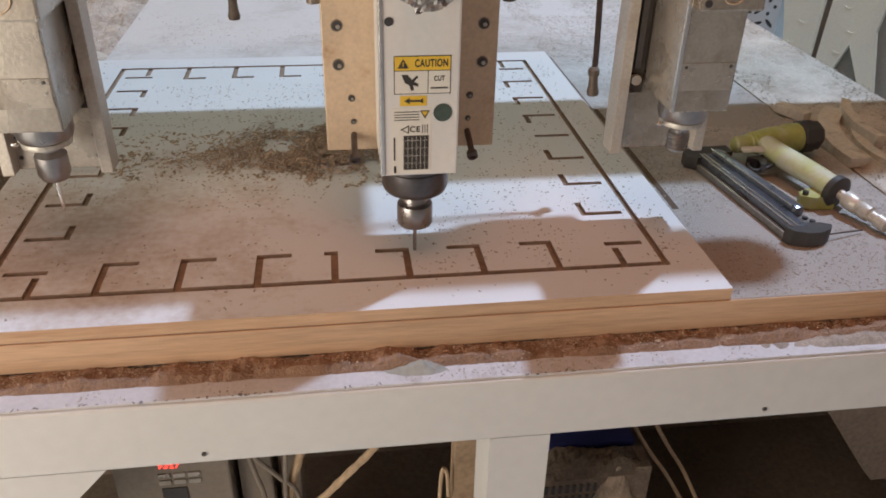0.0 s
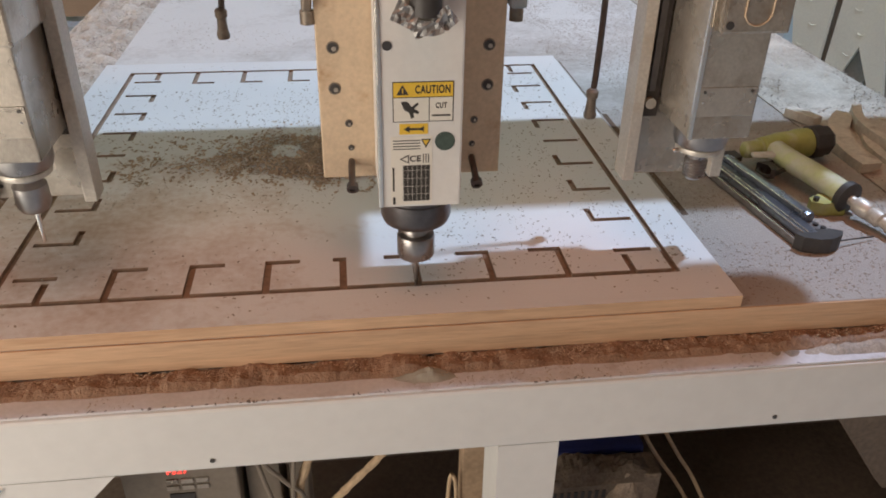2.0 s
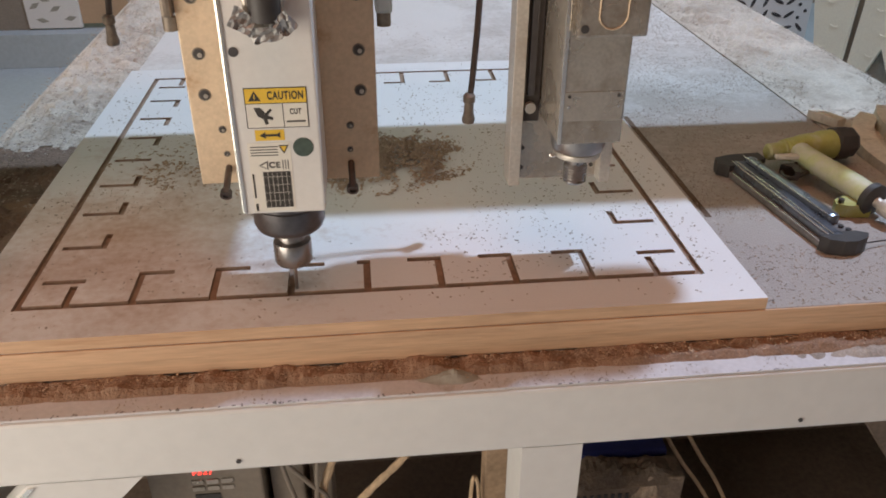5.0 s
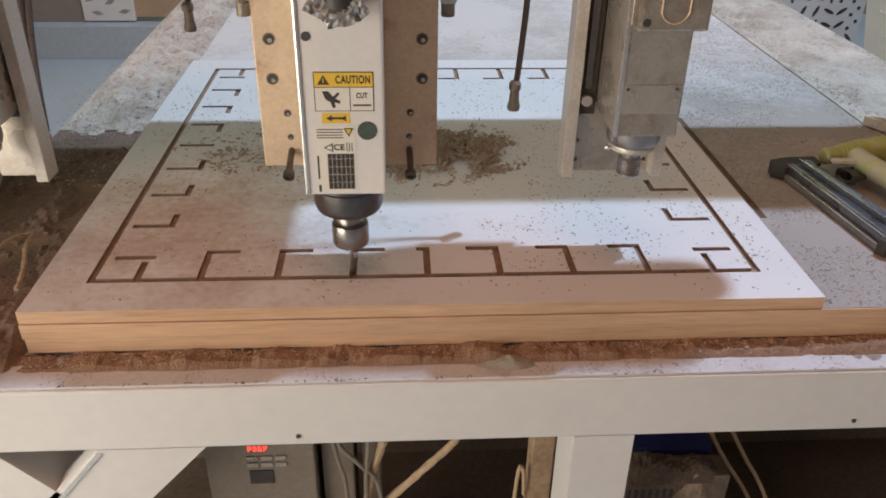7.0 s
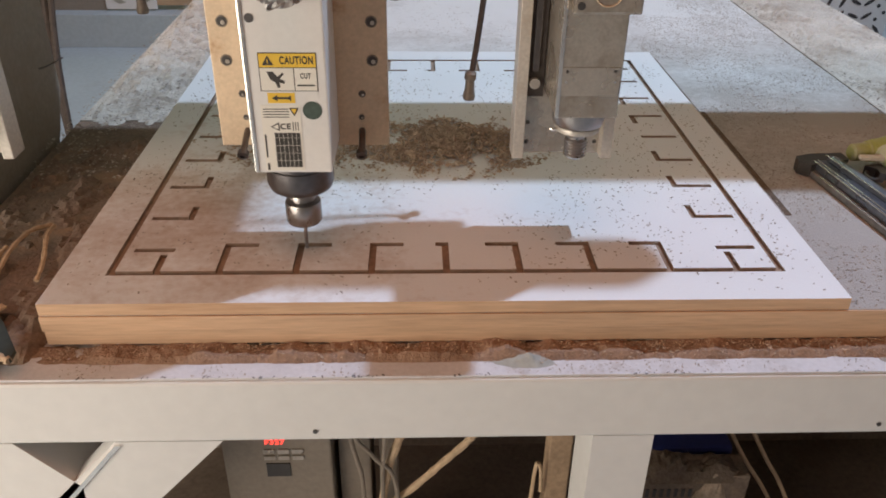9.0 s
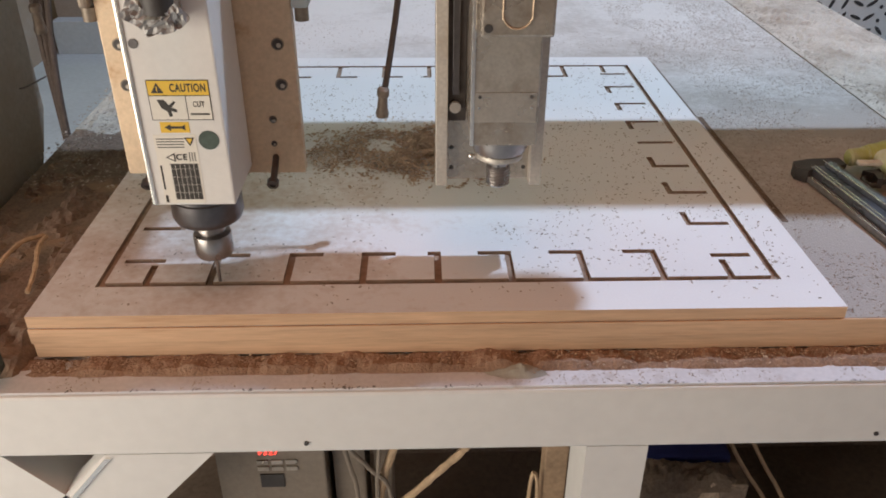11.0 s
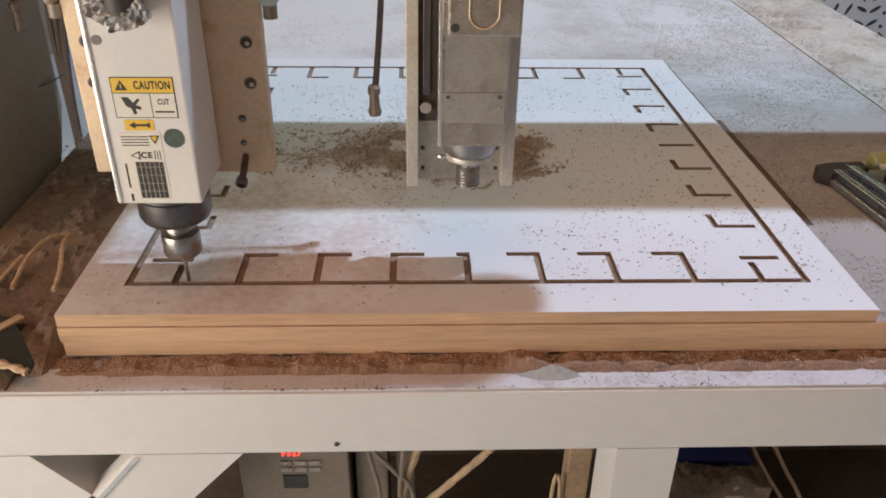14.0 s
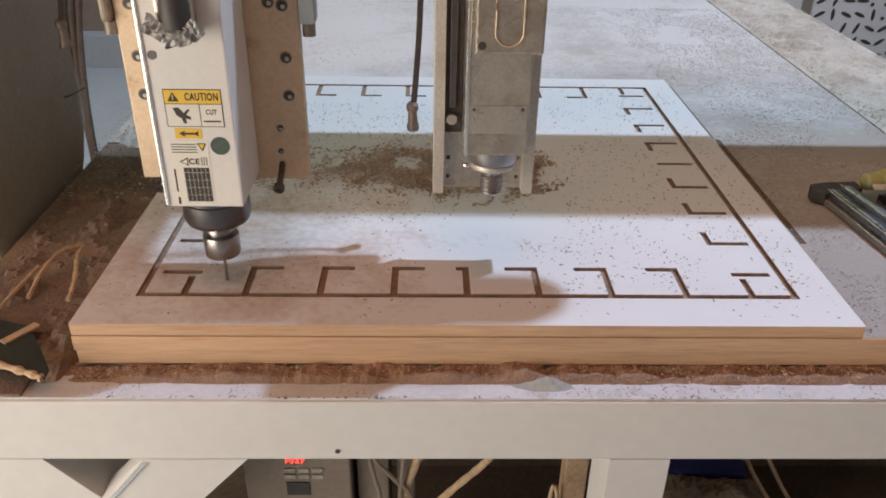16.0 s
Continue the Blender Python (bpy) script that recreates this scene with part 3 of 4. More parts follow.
for k in range(4):
    sticker("table_rule", -0.0232, 0.0132, 0.1850 + 0.012 * k, 0.1853 + 0.012 * k, "paper", plate_l, 0.0012)
for k in range(4):
    sticker("illegible_line", -0.036, 0.0000, 0.2520 + 0.004 * k, 0.2533 + 0.004 * k, "ink", plate_l, 0.0008)
part("triangle_sign", prism([(0.001, 0.2665), (0.0145, 0.2665), (0.0078, 0.2540)], FY - 0.0010, FY - 0.0003, "y"), M["ink"], plate_l)
part("triangle_sign", prism([(0.0036, 0.2651), (0.012, 0.2651), (0.0078, 0.2575)], FY - 0.0013, FY - 0.0003, "y"), M["yellow"], plate_l)
part("triangle_sign", prism([(-0.0275, 0.2380), (-0.015, 0.2315), (-0.015, 0.2445)], FY - 0.0010, FY - 0.0003, "y"), M["ink"], plate_l)
part("triangle_sign", prism([(-0.0245, 0.2380), (-0.0165, 0.2340), (-0.0165, 0.2420)], FY - 0.0013, FY - 0.0003, "y"), M["paper"], plate_l)
text_on("lettering", "CE", -0.0065, 0.2380, 0.0120, FY - 0.0009, plate_l)
for k in range(3):
    sticker("illegible_line", 0.004 + 0.0035 * k, 0.0052 + 0.0035 * k, 0.232, 0.245, "ink", plate_l, 0.0008)
sticker("maker_mark", -0.0375, -0.0340, 0.1700, 0.1810, "ink", plate_l, 0.0008)
sticker("illegible_line", -0.0375, -0.0350, 0.1900, 0.2260, "ink", plate_l, 0.0007)
# bracket with a torn foil wrap above
sock = part("cable_socket", box(-0.022, 0.026, -0.084, -0.0605, 0.425, 0.50, 0.004), M["steel"], body, "grey cable socket wrapped in foil")
part("cable_plug", lathe([(0.020, 0), (0.020, 0.03), (0.014, 0.05), (0.009, 0.15)], 22, (0.004, -0.082, 0.437)), M["black"], sock, "black cable plug", True)


def crumple(w, h, seed):
    """A small crumpled sheet with thickness."""
    bm = bmesh.new()
    sides = []
    for back in (0, 1):
        sides.append([[bm.verts.new((w * (i / 7 - 0.5), 0.0006 * back + 0.007 * noise.noise(Vector((i * 0.8, j * 0.9, seed))), h * (j / 5 - 0.5) + 0.003 * noise.noise(Vector((j * 0.7, i * 0.6, seed + 5))))) for i in range(8)] for j in range(6)])
    for g in sides:
        for j in range(5):
            for i in range(7):
                bm.faces.new((g[j][i], g[j][i + 1], g[j + 1][i + 1], g[j + 1][i]))
    return bm


for k, (fx, fz, fa, fw, fh) in enumerate(((-0.021, 0.440, 24, 0.030, 0.026), (0.006, 0.424, -12, 0.036, 0.018), (0.026, 0.434, -40, 0.026, 0.024))):
    f = part("foil_flap", crumple(fw, fh, k * 3.7), M["foil"], sock, "crumpled foil strip")
    f.matrix_local = pose(fx, -0.096 - 0.003 * (k % 2), fz, 12 * k - 20, fa, 12 * k - 14)


def side_spindle(cx, bx):
    """A small bare-metal spindle on a channel-shaped slide; cx is the middle of the slide, bx of the block."""
    pl = part("slide_channel", box(cx - 0.0795, cx + 0.0795, 0.090, 0.106, 0.130, 0.60, 0.0015), M["steel"], carriage, "bare metal slide plate")
    for s in (-1, 1):
        part("channel_side", box(cx + s * 0.073 - 0.009, cx + s * 0.073 + 0.009, 0.066, 0.108, 0.1295, 0.60, 0.0015), M["channel"], pl)
        part("guide_slot", box(cx + s * 0.050 - 0.0135, cx + s * 0.050 + 0.0135, 0.080, 0.0905, 0.232, 0.597, 0.001), M["slot"], pl)
        part("guide_rail", box(cx + s * 0.052 - 0.005, cx + s * 0.052 + 0.005, 0.074, 0.0815, 0.275, 0.597, 0.001), M["dark_steel"], pl)
        part("roller", lathe([(0.0085, 0), (0.0085, 0.008), (0.004, 0.0082)], 20, (cx + s * 0.053, 0.068, 0.257), "y"), M["steel"], pl)
        for z in (0.150, 0.184):
            part("bolt_hole", lathe([(0.0035, 0), (0.0035, 0.0012)], 12, (cx + s * 0.057, 0.0888, z), "y"), M["black"], pl)
    b = part("spindle_block", box(bx - 0.045, bx + 0.045, -0.044, 0.078, 0.244, 0.50, 0.0025), M["steel"], carriage, "bare machined metal spindle block")
    part("block_plate", box(bx - 0.042, bx + 0.042, -0.0452, -0.0435, 0.279, 0.321, 0.0005), M["steel"], b, "screwed blank plate")
    # shiny strip that draws the highlight down the block's left edge
    part("block_edge", box(bx - 0.0470, bx - 0.0415, -0.0460, -0.0395, 0.245, 0.498, 0.001), M["bright"], b)
    for s in (-1, 1):
        part("plate_screw", lathe([(0.0022, 0), (0.0022, 0.0015)], 12, (bx + s * 0.0345, -0.0468, 0.315), "y"), M["black"], b)
        part("plate_screw", lathe([(0.0018, 0), (0.0018, 0.0015)], 10, (bx + s * 0.035, -0.0468, 0.300), "y"), M["bright"], b)
    cov = part("motor_cover", box(bx - 0.038, bx + 0.056, -0.066, 0.07, 0.400, 0.505, 0.004), M["steel"], b, "dusty grey motor cover")
    ring = [(0.0185 * math.cos(a), 0.425 + (0.0185 * math.sin(a))) for a in [math.pi + math.pi * k / 12 for k in range(13)]]
    outline = [(bx + 0.008 + x, -0.0672, z) for x, z in [(-0.0185, 0.50)] + [(x, z + 0.005) for x, z in ring] + [(0.0185, 0.50)]]
    part("oval_badge", tube(outline, 0.0013, 6), M["plate"], cov)
    part("cover_screw", lathe([(0.0055, 0), (0.0055, 0.0015)], 14, (bx - 0.028, -0.0672, 0.412), "y"), M["black"], cov)
    part("nose", lathe([(0.0405, 0.2435), (0.0405, 0.226), (0.0375, 0.216), (0.032, 0.2135)][::-1], 32, (bx, 0.012, 0)), M["collet"], b, "oily steel spindle nose", True)
    part("nose_ring", lathe([(0.0345, 0.2135), (0.0355, 0.211), (0.0345, 0.2055), (0.020, 0.2045)][::-1], 32, (bx, 0.012, 0)), M["channel"], b, "polished ring of the nose", True)
    part("grease_nipple", lathe([(0.002, 0), (0.0035, 0.003), (0.0035, 0.007), (0.002, 0.010)], 10, (bx - 0.045, 0.000, 0.2095), "x"), M["bright"], b)
    return b


rb = side_spindle(0.421, 0.430)
part("collet_nut", lathe(([(0.017, 0.212), (0.017, 0.204), (0.0145, 0.200), (0.0145, 0.192)] + [(0.0165 + 0.0012 * (k % 2), 0.190 - 0.0025 * k) for k in range(12)] + [(0.014, 0.160), (0.012, 0.158)])[::-1], 26, (0.430, 0.012, 0)), M["collet"], rb, "threaded steel collet shank without its nut", True)
lb = side_spindle(-0.551, -0.536)
part("collet_nut", lathe([(0.018, 0.212), (0.016, 0.196), (0.023, 0.188), (0.0235, 0.160), (0.019, 0.150), (0.008, 0.148)][::-1], 30, (-0.536, 0.012, 0)), M["collet"], lb, "steel collet nut", True)
part("router_bit", lathe([(0.004, 0.152), (0.0038, 0.12), (0.003, 0.098), (0.0005, 0.094)][::-1], 12, (-0.536, 0.012, 0)), M["bright"], lb, "pointed steel router bit", True)

for bx, w, mt in ((0.139, 0.024, "floor"), (-0.150, 0.014, "nipple")):
    part("pipe_bracket", box(bx, bx + w, 0.060, 0.098, 0.405, 0.475, 0.005), M[mt], main_plate, "dusty pipe bracket")
    part("pipe_union", lathe([(0.010, 0.385), (0.010, 0.404), (0.006, 0.405)], 12, (bx + w / 2, 0.078, 0)), M["nipple"], main_plate, smooth=True)

# invented shapes over the camera's view, placed to cast the shadow bands, with their links
part("carriage_plate", box(-1.05, 0.29, 0.252, 0.450, 0.78, 0.84, 0.005), M["cream"], carriage)
caster_end = [(0.845 + 0.055 * math.cos(radians(a)), 0.193 + 0.057 * math.sin(radians(a))) for a in range(-90, 91, 15)]
part("cable_tray", prism([(-1.05, 0.136)] + caster_end + [(-1.05, 0.250)], 0.78, 0.83), M["dark_steel"], carriage)
for xa, xb in ((0.345, 0.497), (-0.627, -0.475), (-0.120, 0.123)):
    part("back_link", box(xa, xb, 0.1085 if xb != 0.123 else 0.0975, 0.230, 0.50, 0.585, 0.003), M["cream"], carriage)
    part("hanger", box(xa, xb, 0.150, 0.245, 0.586, 0.779, 0.003), M["cream"], carriage)

# hanging air hoses with brass ends; the origin is the tip


def air_hose(label, bend):
    h = thing("air_hose", label, "hose", group="hanging hoses")
    part("hose", tube([(0, 0, 0.03), (bend * 0.4, 0.012, 0.08), (bend, 0.040, 0.18), (bend * 1.4, 0.075, 0.32), (bend * 1.8, 0.150, 0.66)], 0.0052, 10), M["rubber"], h)
    e = part("hose_end", lathe([(0.0095, 0.0), (0.011, 0.006), (0.0085, 0.016), (0.0075, 0.034), (0.010, 0.036), (0.010, 0.046), (0.0065, 0.05)], 16), M["nipple"], h, "dirty brass hose nipple", True)
    return h


hose_a = air_hose("black rubber air hose hanging with a brass end", 0.016)
hose_b = air_hose("dusty rubber air hose hanging with a dirty end", 0.008)

# ---- cables behind the gantry leg ----
for k in range(3):
    tagged(part("cable", tube([(-0.585 + 0.018 * k, 1.52 - 0.03 * k, 0.0), (-0.585 + 0.018 * k, 1.52 - 0.03 * k, 0.60), (-0.575 + 0.02 * k, 1.50, 0.95), (-0.53 + 0.03 * k, 1.46, 1.15), (-0.46 + 0.05 * k, 1.40, 1.45), (-0.40 + 0.05 * k, 1.36, 1.9)], 0.010, 8), M["rubber"]), "black cable hanging beside the gantry", "cable", "cables")

# ---- nail gun on the table ----
GZ = 0.879
gun = thing("nail_gun", "lime green and black pneumatic nail gun lying on the board", "nail gun", at=(0.003, 0.014, 0))


def beam_between(a, b, w, h, bevel=0.003):
    """A bar from a to b, w wide and h high, lying flat."""
    a, b = Vector(a), Vector(b)
    d = b - a
    bm = box(0, d.length, -w / 2, w / 2, -h / 2, h / 2, bevel)
    bmesh.ops.transform(bm, matrix=Matrix.Translation(a) @ d.to_track_quat("X", "Z").to_matrix().to_4x4(), verts=bm.verts)
    return bm


mag = part("magazine", beam_between((1.376, 0.466, GZ + 0.008), (1.418, 0.140, GZ + 0.008), 0.048, 0.013, 0.003), M["flange"], gun, "dusty dark nail magazine")
part("channel", beam_between((1.378, 0.464, GZ + 0.022), (1.418, 0.146, GZ + 0.022), 0.033, 0.016, 0.004), M["mag"], mag, "blued steel channel")
part("follower_tube", beam_between((1.398, 0.464, GZ + 0.030), (1.440, 0.196, GZ + 0.030), 0.022, 0.024, 0.009), M["mag"], mag, "blued steel follower tube")
part("end_plate", beam_between((1.438, 0.200, GZ + 0.016), (1.450, 0.150, GZ + 0.016), 0.030, 0.014, 0.002), M["flange"], mag)
for dx, dz in ((-0.0150, 0.0305), (-0.0065, 0.0310), (0.0075, 0.0420), (-0.0235, 0.0150)):
    part("magazine_rail", beam_between((1.3775 + dx, 0.462, GZ + dz), (1.4175 + dx, 0.150 + max(dx, 0) * 7, GZ + dz), 0.0024, 0.0024, 0.0007), M["bright"], mag, "polished magazine rail")
part("magazine_foot", prism([(1.388, 0.150), (1.396, 0.134), (1.420, 0.124), (1.442, 0.124), (1.460, 0.132), (1.470, 0.140), (1.476, 0.150), (1.458, 0.160), (1.418, 0.162)], GZ + 0.001, GZ + 0.030), M["black"], mag)
for px, py in ((1.446, 0.186), (1.453, 0.173)):
    part("screw", lathe([(0.0048, 0), (0.0048, 0.005), (0.0028, 0.0052)], 12, (px, py, GZ + 0.022)), M["dark_steel"], mag)
part("pull_pin", tube([(1.474, 0.146, GZ + 0.012), (1.51, 0.154, GZ + 0.010), (1.550, 0.164, GZ + 0.006)], 0.0014, 6), M["dark_steel"], mag)
part("magazine_nose", prism([(1.334, 0.464), (1.339, 0.490), (1.375, 0.502), (1.440, 0.506), (1.442, 0.474), (1.392, 0.458), (1.352, 0.446)], GZ + 0.001, GZ + 0.028), M["black"], mag)
head = part("cylinder_head", lathe([(0.013, 0), (0.0175, 0.004), (0.0185, 0.03), (0.0190, 0.032), (0.0245, 0.058), (0.0265, 0.075), (0.0285, 0.079), (0.0285, 0.118), (0.0310, 0.122), (0.0310, 0.152)], 28), M["gun"], gun, "lime green driver cylinder", True)
head.matrix_local = Matrix.Translation((1.446, 0.484, GZ + 0.038)) @ Vector((0.155, 0.020, 0.004)).to_track_quat("Z", "Y").to_matrix().to_4x4()
for k in range(3):
    part("cooling_rib", lathe([(0.0195 + 0.0012 * k, 0.034 + 0.008 * k), (0.0215 + 0.0014 * k, 0.036 + 0.008 * k), (0.0215 + 0.0014 * k, 0.038 + 0.008 * k), (0.0205, 0.040 + 0.008 * k)], 24), M["gun"], head, "", True)
part("end_cap", lathe([(0.033, 0.153), (0.0365, 0.157), (0.0365, 0.180), (0.033, 0.182), (0.033, 0.196), (0.027, 0.204), (0.012, 0.206)], 8), M["black"], head, "black end cap")
hd = part("handle", tube([(1.512, 0.470, GZ + 0.040), (1.512, 0.430, GZ + 0.042), (1.526, 0.370, GZ + 0.041), (1.540, 0.310, GZ + 0.039), (1.548, 0.262, GZ + 0.037)], 0.0225, 18), M["gun_dusty"], gun, "pale dusty lime green handle", True)
collar = part("handle_ring", lathe([(0.024, 0), (0.031, 0.003), (0.031, 0.016), (0.022, 0.020)], 20), M["black"], hd, "black rubber handle ring", True)
collar.matrix_local = Matrix.Translation((1.545, 0.272, GZ + 0.036)) @ Vector((0.03, -0.09, -0.006)).to_track_quat("Z", "Y").to_matrix().to_4x4()
fit = part("air_fitting", lathe([(0.010, 0), (0.010, 0.012), (0.0155, 0.014), (0.0165, 0.020), (0.0165, 0.042), (0.0135, 0.046), (0.0155, 0.050), (0.0155, 0.070), (0.0110, 0.074), (0.0110, 0.086), (0.0135, 0.088), (0.0135, 0.108), (0.008, 0.112)], 12), M["channel"], hd, "scuffed chromed air coupling", True)
fit.matrix_local = Matrix.Translation((1.551, 0.254, GZ + 0.034)) @ Vector((0.032, -0.09, -0.014)).to_track_quat("Z", "Y").to_matrix().to_4x4()
part("strut", prism([(1.560, 0.300), (1.512, 0.296), (1.486, 0.282), (1.482, 0.266), (1.500, 0.256), (1.545, 0.252)], GZ + 0.002, GZ + 0.027), M["gun"], gun, "lime green magazine bracket")
part("strut_bolt", lathe([(0.006, 0), (0.006, 0.008), (0.003, 0.0082)], 6, (1.493, 0.271, GZ + 0.0265)), M["dark_steel"], gun)
part("trigger", prism([(1.450, 0.428), (1.476, 0.432), (1.486, 0.414), (1.472, 0.388), (1.462, 0.390), (1.466, 0.412)], GZ + 0.016, GZ + 0.036), M["dark_steel"], gun)
part("trigger_plate", beam_between((1.446, 0.446, GZ + 0.044), (1.500, 0.440, GZ + 0.046), 0.016, 0.008, 0.002), M["offcut"], gun)
part("trigger_guard", tube([(1.492, 0.440, GZ + 0.030), (1.452, 0.420, GZ + 0.022), (1.456, 0.392, GZ + 0.020), (1.505, 0.408, GZ + 0.028)], 0.0045, 8), M["black"], gun)
part("air_line", tube([(1.588, 0.150, GZ + 0.018), (1.62, 0.07, GZ + 0.012), (1.69, -0.01, GZ + 0.010), (1.80, -0.04, GZ + 0.006)], 0.007, 10), M["rubber"], gun, "rubber air line")

# curved wooden offcuts behind the gun


def arc_piece(cx, cy, r0, r1, a0, a1, z0, z1):
    pts = [(cx + r1 * math.cos(radians(a0 + (a1 - a0) * k / 10)), cy + r1 * math.sin(radians(a0 + (a1 - a0) * k / 10))) for k in range(11)]
    pts += [(cx + r0 * math.cos(radians(a1 + (a0 - a1) * k / 10)), cy + r0 * math.sin(radians(a1 + (a0 - a1) * k / 10))) for k in range(11)]
    return prism(pts, z0, z1)


for a in ((2.05, 0.48, 0.315, 0.362, 132, 186, 0.8795, 0.900), (2.105, 0.58, 0.288, 0.310, 144, 190, 0.8795, 0.912), (2.00, 0.50, 0.21, 0.235, 150, 235, 0.8795, 0.893)):
    tagged(part("curved_offcut", arc_piece(*a), M["offcut"]), "dusty pale curved wooden offcut lying on the side shelf", "offcut", "offcuts")
tagged(part("wood_block", beam_between((1.70, 0.775, 0.8905), (1.735, 0.70, 0.8905), 0.030, 0.022, 0.002), M["offcut"]), "small pale wood block on the board", "offcut", "offcuts")

# ---- beneath the table ----
inv = thing("inverter", "grey frequency inverter with a red number display", "inverter")
part("case", box(0.20, 0.40, 0.10, 0.26, 0.0, 0.56, 0.004), M["inverter"], inv)
text_on("display", "F327", 0.298, 0.5215, 0.015, 0.0985, inv, led, width=0.036)
for k in range(3):
    for j in range(2):
        part("key", box(0.276 + 0.026 * k, 0.297 + 0.026 * k, 0.0965, 0.1, 0.494 - 0.016 * j, 0.504 - 0.016 * j, 0.001), M["steel"], inv)
part("display_panel", box(0.278, 0.322, 0.097, 0.1, 0.435, 0.468, 0.001), M["black"], inv)
tagged(part("duct", box(0.41, 0.47, 0.13, 0.24, 0.0, 0.70, 0.003), M["inverter"]), "grey steel duct under the table", "duct")
tagged(part("duct", box(0.485, 0.52, 0.15, 0.24, 0.0, 0.70, 0.003), M["inverter"]), "grey steel duct under the table", "duct")
tagged(part("rope", tube([(0.548, 0.12, 0.74), (0.532, 0.12, 0.55), (0.524, 0.12, 0.50), (0.497, 0.12, 0.39), (0.45, 0.12, 0.012)], 0.0085, 10, wobble=0.15), M["rope"]), "frayed sisal rope hanging under the table", "rope")
tagged(part("rope", tube([(0.690, 0.12, 0.74), (0.668, 0.12, 0.54), (0.656, 0.12, 0.50), (0.606, 0.12, 0.44), (0.553, 0.12, 0.378), (0.40, 0.13, 0.20), (0.38, 0.14, 0.012)], 0.0075, 10, wobble=0.12), M["rope"]), "frayed sisal rope pulled aslant under the table", "rope")
tagged(part("rope", tube([(0.802, 0.12, 0.36), (0.798, 0.12, 0.42), (0.786, 0.12, 0.40), (0.780, 0.13, 0.012)], 0.004, 8), M["rope"]), "thin looped cord under the table", "rope")
for k, (xa, xb) in enumerate(((0.435, 0.455), (0.500, 0.492), (0.440, 0.520))):
    tagged(part("cable", tube([(xa, 0.112, 0.74), (xa, 0.110, 0.54), ((xa + xb) / 2, 0.106, 0.47), (xb, 0.110, 0.38), (xb, 0.112, 0.012)], 0.0045, 8), M["inverter"]), "dusty grey cable hanging under the table", "cable", "cables")
tagged(part("timber_post", box(0.812, 0.856, 0.125, 0.17, 0.0, 0.74, 0.003), M["timber"]), "rough dusty timber post under the table", "post")
tub = thing("dust_tub", "blue plastic tub heaped with brown sawdust", "tub")
part("tub", box(0.98, 1.19, 0.16, 0.45, 0.0, 0.43, 0.008), M["blue"], tub)
part("sawdust", mound(0.97, 1.20, 0.12, 0.46, 0.40, 0.05, 0.012, 4.0), M["chips"], tub)
vent = thing("vented_box", "dusty vented metal motor box under the table", "motor box")
part("case", box(0.945, 1.20, 0.09, 0.15, 0.0, 0.425, 0.004), M["sooty"], vent)
part("sawdust", mound(0.95, 1.20, 0.082, 0.16, 0.422, 0.035, 0.007, 14.0, 0.25), M["sooty"], vent, "brown sawdust heaped on the box")
part("sawdust_drift", mound(1.07, 1.195, 0.060, 0.12, 0.34, 0.10, 0.007, 15.0, 0.45), M["chips"], vent, "brown sawdust drift against the box")
for j in range(3):
    for k in range(9):
        part("vent_slot", box(0.972 + 0.014 * k, 0.979 + 0.014 * k, 0.0885, 0.092, 0.372 - 0.03 * j, 0.393 - 0.03 * j), M["black"], vent)
tagged(part("cable", tube([(1.06, 0.20, 0.74), (1.19, 0.203, 0.45), (1.245, 0.20, 0.35), (1.31, 0.20, 0.25), (1.45, 0.19, 0.0)], 0.0045, 8), M["rope"]), "dusty cable hanging under the table", "cable", "cables")
tagged(part("cable", tube([(1.09, 0.215, 0.74), (1.23, 0.212, 0.46), (1.29, 0.21, 0.35), (1.35, 0.21, 0.25), (1.47, 0.20, 0.0)], 0.0045, 8), M["rope"]), "dusty cable hanging under the table", "cable", "cables")
# added sheets whose dark colour stands for the shade under the table
structure("under_back", box(-0.24, 2.04, 0.60, 0.63, 0.0, 0.739), M["under"], "added panel under the table, coloured dark for shade", "panel")

structure("under_floor", box(-0.45, 2.3, -0.2, 0.60, 0.001, 0.012), M["under"], "floor sheet under the table, coloured dark for shade", "floor")
structure("under_side", box(2.00, 2.03, 0.1, 0.60, 0.012, 0.739), M["under"], "added panel under the table, coloured dark for shade", "panel")

